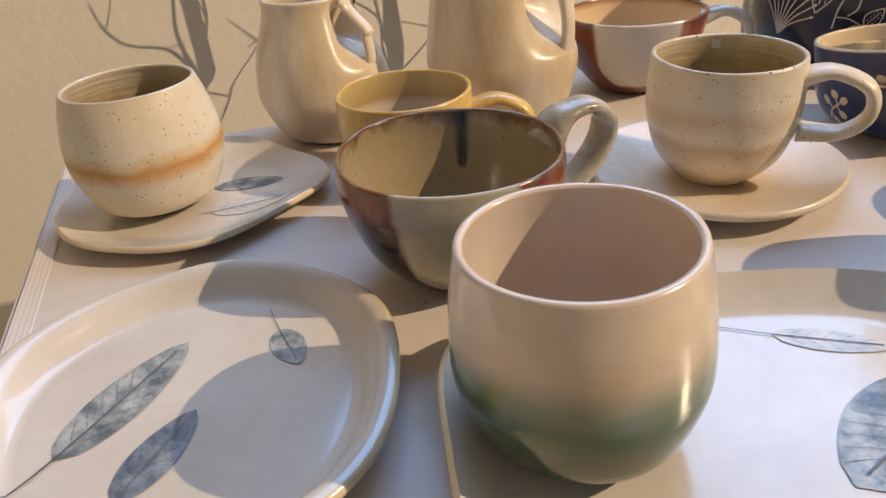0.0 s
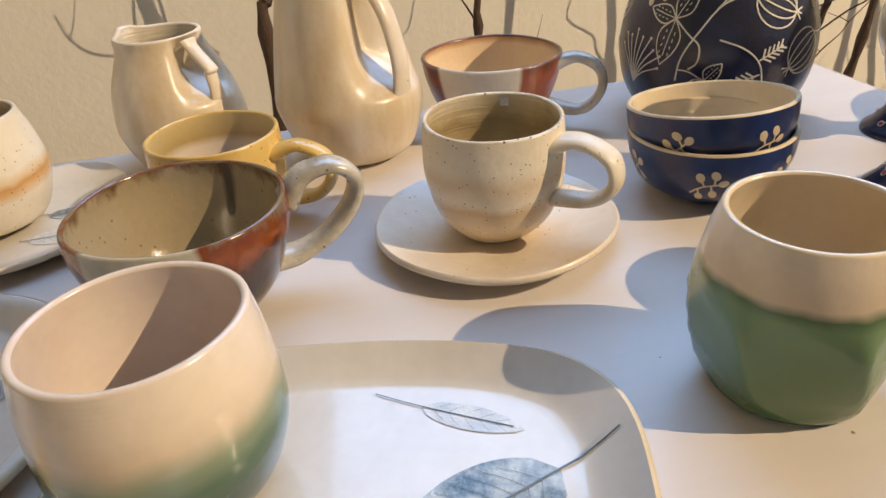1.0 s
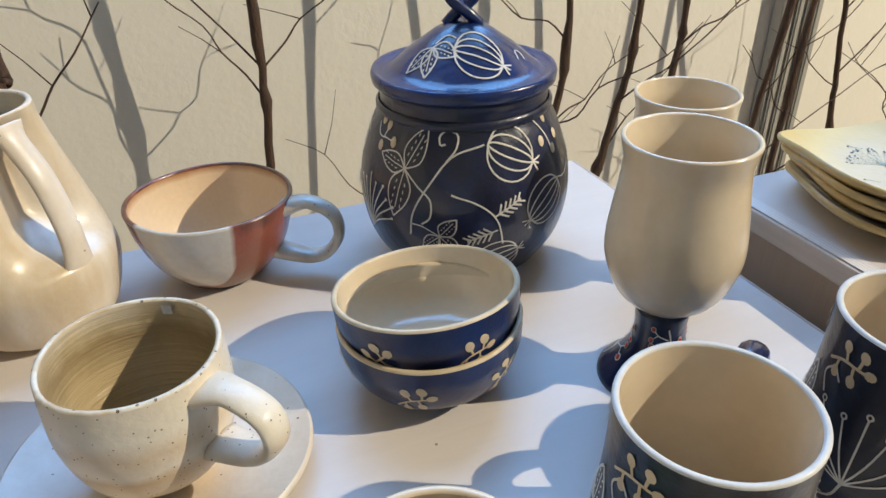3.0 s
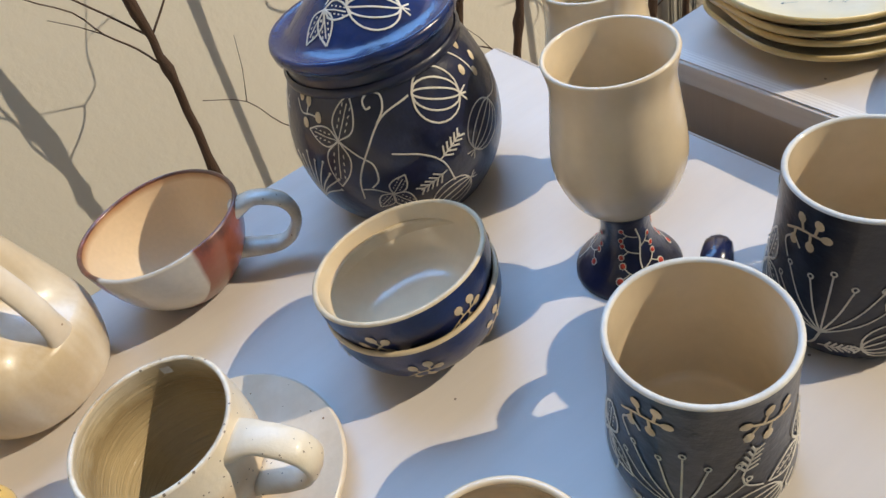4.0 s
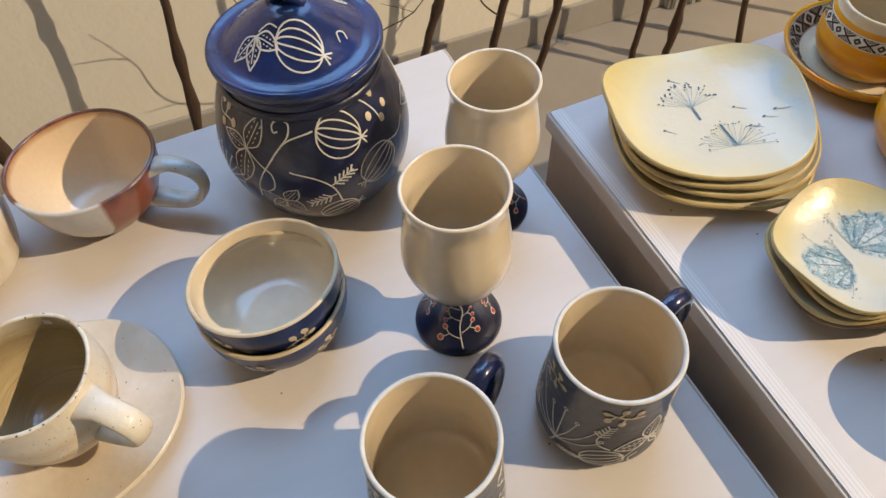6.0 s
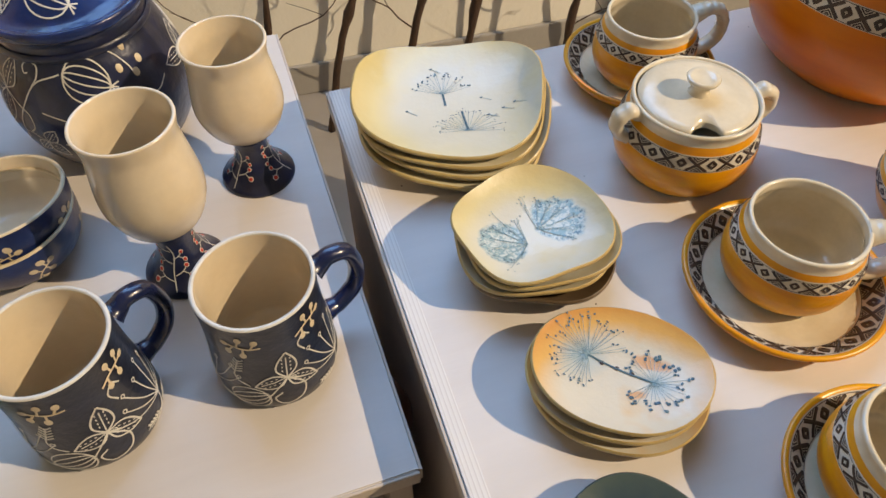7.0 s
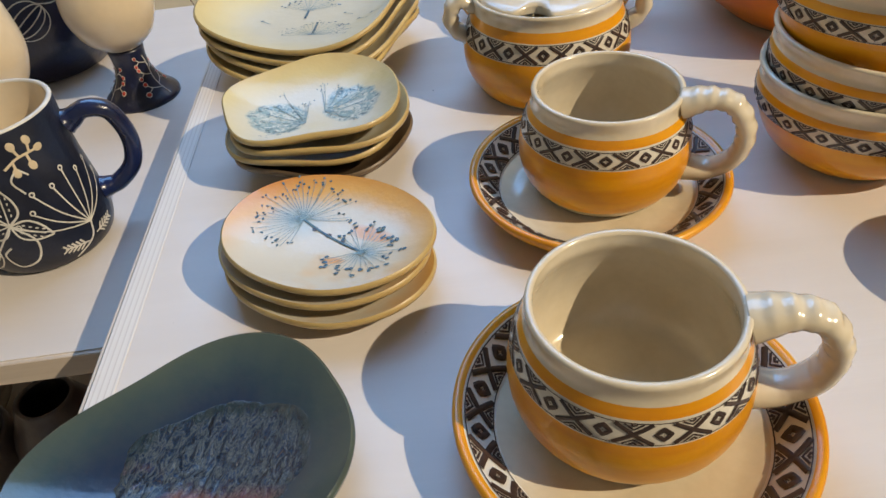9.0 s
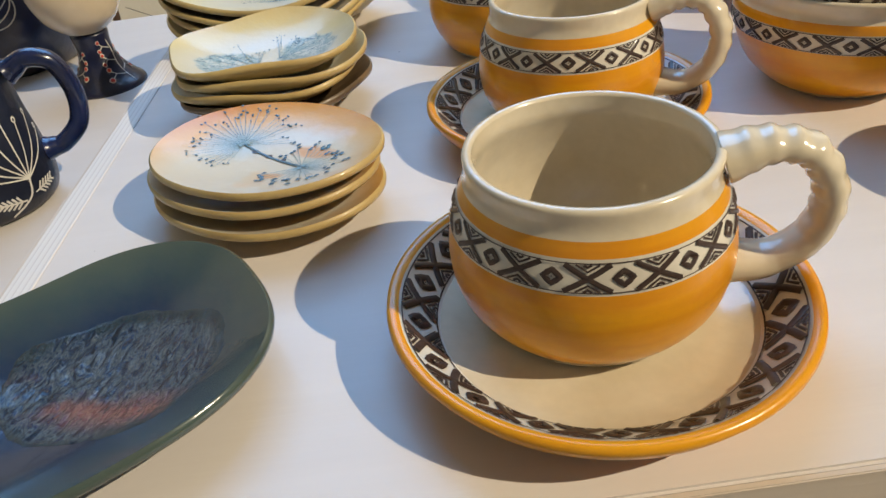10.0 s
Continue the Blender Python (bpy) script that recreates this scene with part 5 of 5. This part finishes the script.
def draw_big(top, f):
    rnd = random.Random(5)
    lines, dots = bmesh.new(), bmesh.new()
    dandelion(lines, dots, f, -0.004, 0.012, 0.026, radians(95), 2.6, 16, rnd, 0.0011)
    stroke(dots, f, [(-0.004, 0.012), (-0.002, -0.004)], 0.001, 2)
    dandelion(lines, dots, f, 0.016, -0.038, 0.03, radians(90), 3.4, 20, rnd, 0.0008)
    stroke(dots, f, [(0.016, -0.036), (0.012, -0.012)], 0.001, 2)
    for x, y in ((0.03, 0.006), (0.048, -0.012), (0.058, -0.008), (-0.036, -0.012), (-0.014, 0.045), (0.035, -0.018)):
        blob(dots, f, x, y, 0.0016, 0.001, 0.5, 6)
        stroke(lines, f, [(x, y), (x + 0.009, y - 0.005)], 0.0003, 2)
    part("seed_print", lines, M["print_blue"], top, "fine blue plant print")
    part("tuft_print", dots, M["print_dark"], top, "dark blue pressed tufts")


def squarish(scale, seed):
    return lambda i: rounded(2.9, 0.086 * scale, 0.08 * scale, -4, 0.012, seed + i)


big_wave = lambda p, a: 0.009 * p**5 * math.sin(2 * a + 1.2)  # noqa: E731
dish_stack("square_plate", [pose(0.685 + dx, 0.702 + dy, Z2 + 0.0085 * i, 0, 0, 3 * i - 6) for i, (dx, dy) in enumerate(((0.004, -0.004), (0.006, 0), (0.001, 0.002), (-0.002, 0.004)))], squarish(0.95, 40), lambda p: 0.006 + 0.016 * p**3.2, 0.004, M["dish_yellow"], M["dish_side"], ("squarish pale yellow plate with blue dandelion prints", "squarish pale yellow plate lower in the stack"), "stack of square plates", draw_big, False, big_wave)


def draw_small(top, f):
    rnd = random.Random(9)
    lines, dots = bmesh.new(), bmesh.new()
    for cx, cy, rot, sp in ((-0.003, -0.011, 176, 2.3), (0.005, 0.004, 44, 2.4)):
        for ring in (0.026, 0.031, 0.035):
            dandelion(lines, dots, f, cx, cy, ring, radians(rot), sp, 7, rnd, 0.0007, 3)
    part("seed_print", lines, M["print_blue"], top, "fine blue plant print")
    part("tuft_print", dots, M["print_blue"], top, "blue-green pressed tufts")


dish_stack("small_dish", [pose(0.75 + dx, 0.557 + dy, Z2 + 0.0078 * i, 0, 0, 9 * i - 27) for i, (dx, dy) in enumerate(((0.004, -0.002), (-0.002, 0.0), (0.003, 0.001), (-0.002, 0.003)))], lambda i: rounded(2.6, 0.057, 0.053, 28, 0.015, 60 + i), lambda p: 0.005 + 0.016 * p**2.6, 0.0036, M["dish_small"], M["dish_side"], ("small squarish pale dish with blue-green plant prints", "small squarish pale dish lower in the stack"), "stack of small dishes", draw_small, True, lambda p, a: 0.0012 * p**4 * math.sin(4 * a + 0.5), "dish", M["dish_small_print"])


def draw_soap(top, f):
    rnd = random.Random(11)
    lines, dots = bmesh.new(), bmesh.new()
    dandelion(lines, dots, f, -0.022, 0.009, 0.027, radians(150), 4.6, 34, rnd, 0.0009)
    dandelion(lines, dots, f, 0.022, -0.003, 0.022, radians(10), 5.4, 26, rnd, 0.0014)
    stroke(dots, f, [(-0.022, 0.009), (-0.003, 0.003), (0.022, -0.003)], 0.0007, 4)
    for x, y in ((-0.012, 0.005), (-0.002, 0.003), (0.008, 0.001)):
        holes = bmesh.new()
        blob(holes, f, x, y, 0.0017, 0.0017, n=10, bulge=0.1)
        part("drain_hole", holes, M["band_dark"], top, "dark drain hole")
    part("seed_print", lines, M["print_blue"], top, "fine blue plant print")
    part("tuft_print", dots, M["print_dark"], top, "dark blue pressed tufts")


dish_stack("soap_dish", [pose(0.8 + dx, 0.4435 + dy, Z2 + 0.0085 * i, 0, 0, -12) for i, (dx, dy) in enumerate(((0.0, -0.004), (-0.003, 0.0), (0.0, 0.002)))], lambda i: rounded(2.1, 0.059, 0.046, 0, 0.02, 80), lambda p: 0.005 + 0.01 * p**2.4, 0.0036, M["dish_orange"], M["dish_side"], ("oval orange-edged soap dish with dandelion print and drain holes", "oval orange-edged soap dish lower in the stack"), "stack of soap dishes", draw_soap, category="dish")


def slate_dish():
    top = thing("slate_dish", (0.790, 0.308, Z2), 0, "dark blue-grey glazed dish with a rough textured patch", "dish")
    out = rounded(2.3, 0.072, 0.057, 50, 0.03, 95)
    h = lambda p: 0.004 + 0.017 * p**2.2  # noqa: E731
    up, low = dish_mesh(out, h, 0.004)
    part("well", up, M["dish_slate"], top)
    part("underside", low, M["dish_slate"], top)
    bm = bmesh.new()
    f = on_dish(out, h, None, 0.0)
    rows, rings, seg = [], 26, 120
    for i in range(rings + 1):
        rho = i / rings
        rows.append([])
        for k in range(seg):
            a = 2 * math.pi * k / seg
            jag = 1 + 0.14 * noise.noise((math.cos(a) * 1.6, math.sin(a) * 1.6, 3.1)) + 0.025 * noise.noise((math.cos(a) * 9, math.sin(a) * 9, 1.0))
            x, y = at(0.006, 0.008, radians(24), [(0.043 * rho * jag * math.cos(a), 0.031 * rho * jag * math.sin(a))])[0]
            rough = noise.noise((x * 420, y * 160, 0)) * 0.5 + noise.noise((x * 900, y * 420, 7)) * 0.4
            lift = 0.0003 + (0.0001 + 0.0006 * rough) * min(1, (1 - rho) * 4) - 0.0006 * (rho > 0.97)
            rows[-1].append(bm.verts.new(f(x, y)[0] + Vector((0, 0, lift))))
    for a, b in zip(rows, rows[1:]):
        for k in range(seg):
            if a is not rows[0]:
                bm.faces.new((a[k], b[k], b[(k + 1) % seg], a[(k + 1) % seg]))
    bm.faces.new(rows[1])
    part("rough_patch", bm, M["dish_patch"], top, "rough dark patch with a rusty middle")


slate_dish()

# ---------------------------------------------------------------- pots on the lower shelf
def shelf_pot(name, place, line, mat, label):
    top = thing(name, place, 0, label, "pot")
    vessel_parts(top, outer_line(line), mat, M["pot_dark"], 0.004, 0.006, wob=wobble(0.02, 77))


SHELF = -0.182
shelf_pot("vase", (0.545, 0.42, SHELF), [(0.022, 0), (0.036, 0.02), (0.038, 0.04), (0.028, 0.065), (0.022, 0.08)], M["pot_dark"], "small grey-brown vase on the lower shelf")
shelf_pot("cup", (0.478, 0.39, SHELF), [(0.026, 0), (0.034, 0.01), (0.036, 0.03), (0.034, 0.055)], M["pot_dark"], "dark stoneware cup on the lower shelf")
shelf_pot("bowl", (0.40, 0.43, SHELF), [(0.04, 0), (0.055, 0.02), (0.07, 0.05), (0.078, 0.075)], M["grey_white"], "wide grey bowl on the lower shelf")
shelf_pot("jug", (0.6, 0.5, SHELF), [(0.03, 0), (0.05, 0.03), (0.052, 0.06), (0.04, 0.09)], M["pot_rust"], "rust-brown jug on the lower shelf")
shelf_pot("pot", (1.08, 0.38, SHELF + Z2), [(0.04, 0), (0.06, 0.03), (0.062, 0.06), (0.05, 0.1)], M["orange"], "orange pot on the lower shelf")

# ---------------------------------------------------------------- branches by the wall
def ornament():
    top = thing("ornament", (0.49, 1.40, 0.29), 15, "small flat wooden leaf ornament hanging from a branch", "ornament")
    bm = bmesh.new()
    rim = [(0.0, 0.034), (0.02, 0.022), (0.026, 0.002), (0.012, -0.02), (-0.012, -0.033), (-0.022, -0.014), (-0.016, 0.012)]
    front = [bm.verts.new((x, -0.002, z)) for x, z in rim]
    back = [bm.verts.new((x, 0.002, z)) for x, z in rim]
    bm.faces.new(front), bm.faces.new(back)
    for k in range(len(rim)):
        q = (k + 1) % len(rim)
        bm.faces.new((front[k], front[q], back[q], back[k]))
    part("plate", bm, M["panel_wood"], top, smooth=False)
    part("thread", sweep([Vector((0, 0, 0.032)), Vector((0.002, 0, 0.15)), Vector((0.02, -0.02, 0.34))], 0.0006, 0.0006, (0, 1, 0), 5), M["bark"], top)


ornament()


def branch(points, radius, seed, twigs=4):
    top = thing("branch", (points[0][0], 1.235 + 0.27 * (points[0][0] - 0.2), FLOOR), 0, "thin bare brown branch standing by the wall", "branch", "bare branches")
    rnd = random.Random(seed)
    org = Vector(top.location)
    ctrl = [Vector((x, 1.235 + 0.27 * (x - 0.2) + rnd.uniform(-0.01, 0.01), z)) - org for x, z in points]
    path = [p + Vector((rnd.uniform(-1, 1), rnd.uniform(-1, 1), 0)) * 0.0018 for p in spline(ctrl, 8)]
    knots = {rnd.randrange(3, len(path) - 2): 1.5 for _ in range(6)}
    n = len(path)
    part("stem", sweep(path, radius, radius, (0.3, 1, 0), 8, lambda t: (1 - 0.5 * t) * knots.get(round(t * (n - 1)), 1.0)), M["bark"], top)
    for k in range(twigs):
        i = rnd.randrange(n // 4, n - 2)
        p = path[i]
        a, up = rnd.choice((-1, 1)) * rnd.uniform(0.5, 1.1), rnd.uniform(0.5, 1.0)
        ln = rnd.uniform(0.16, 0.34)
        d = Vector((math.sin(a), rnd.uniform(-0.35, 0.2), up)).normalized()
        pts = [p]
        for j in range(1, 6):
            pts.append(p + d * ln * j / 5 + Vector((rnd.uniform(-1, 1), rnd.uniform(-1, 1), rnd.uniform(-1, 1))) * ln * 0.05)
        tw = part("twig", sweep([Vector(q) for q in spline(pts, 3)], radius * 0.2, radius * 0.2, (0.3, 1, 0), 6, lambda t: 1 - 0.6 * t), M["bark"], top)
        for j in (2, 4):
            e = pts[j] + Vector((rnd.uniform(-1, 1), rnd.uniform(-0.4, 0.4), rnd.uniform(0.1, 1))).normalized() * ln * rnd.uniform(0.2, 0.4)
            part("shoot", sweep([pts[j], (pts[j] + e) / 2 + Vector((0.003, 0, 0)), e], radius * 0.11, radius * 0.11, (0.3, 1, 0), 5, lambda t: 1 - 0.5 * t), M["bark"], tw)


for i, (pts, r) in enumerate([
    ([(0.06, -0.5), (0.1, -0.12), (0.108, 0.1), (0.09, 0.7)], 0.008),
    ([(-0.21, -0.5), (-0.2, 0.0), (-0.2, 0.1), (-0.25, 0.7)], 0.01),
    ([(0.33, -0.5), (0.347, -0.33), (0.37, -0.18), (0.43, 0.7)], 0.007),
    ([(0.44, -0.5), (0.485, -0.28), (0.545, -0.1), (0.56, 0.09), (0.52, 0.7)], 0.008),
    ([(0.58, -0.5), (0.615, -0.29), (0.66, -0.1), (0.68, 0.09), (0.7, 0.7)], 0.0085),
    ([(0.686, -0.5), (0.715, -0.33), (0.755, -0.05), (0.765, 0.08), (0.76, 0.7)], 0.008),
    ([(0.905, -0.5), (0.92, -0.3), (0.96, 0.1), (1.0, 0.7)], 0.007),
    ([(0.983, -0.5), (0.995, -0.29), (1.012, 0.017), (1.055, 0.7)], 0.008),
    ([(1.16, -0.5), (1.116, -0.22), (1.079, 0.012), (0.96, 0.7)], 0.007),
    ([(1.35, -0.5), (1.33, -0.1), (1.36, 0.7)], 0.008),
]):
    branch(pts, r, 100 + i)
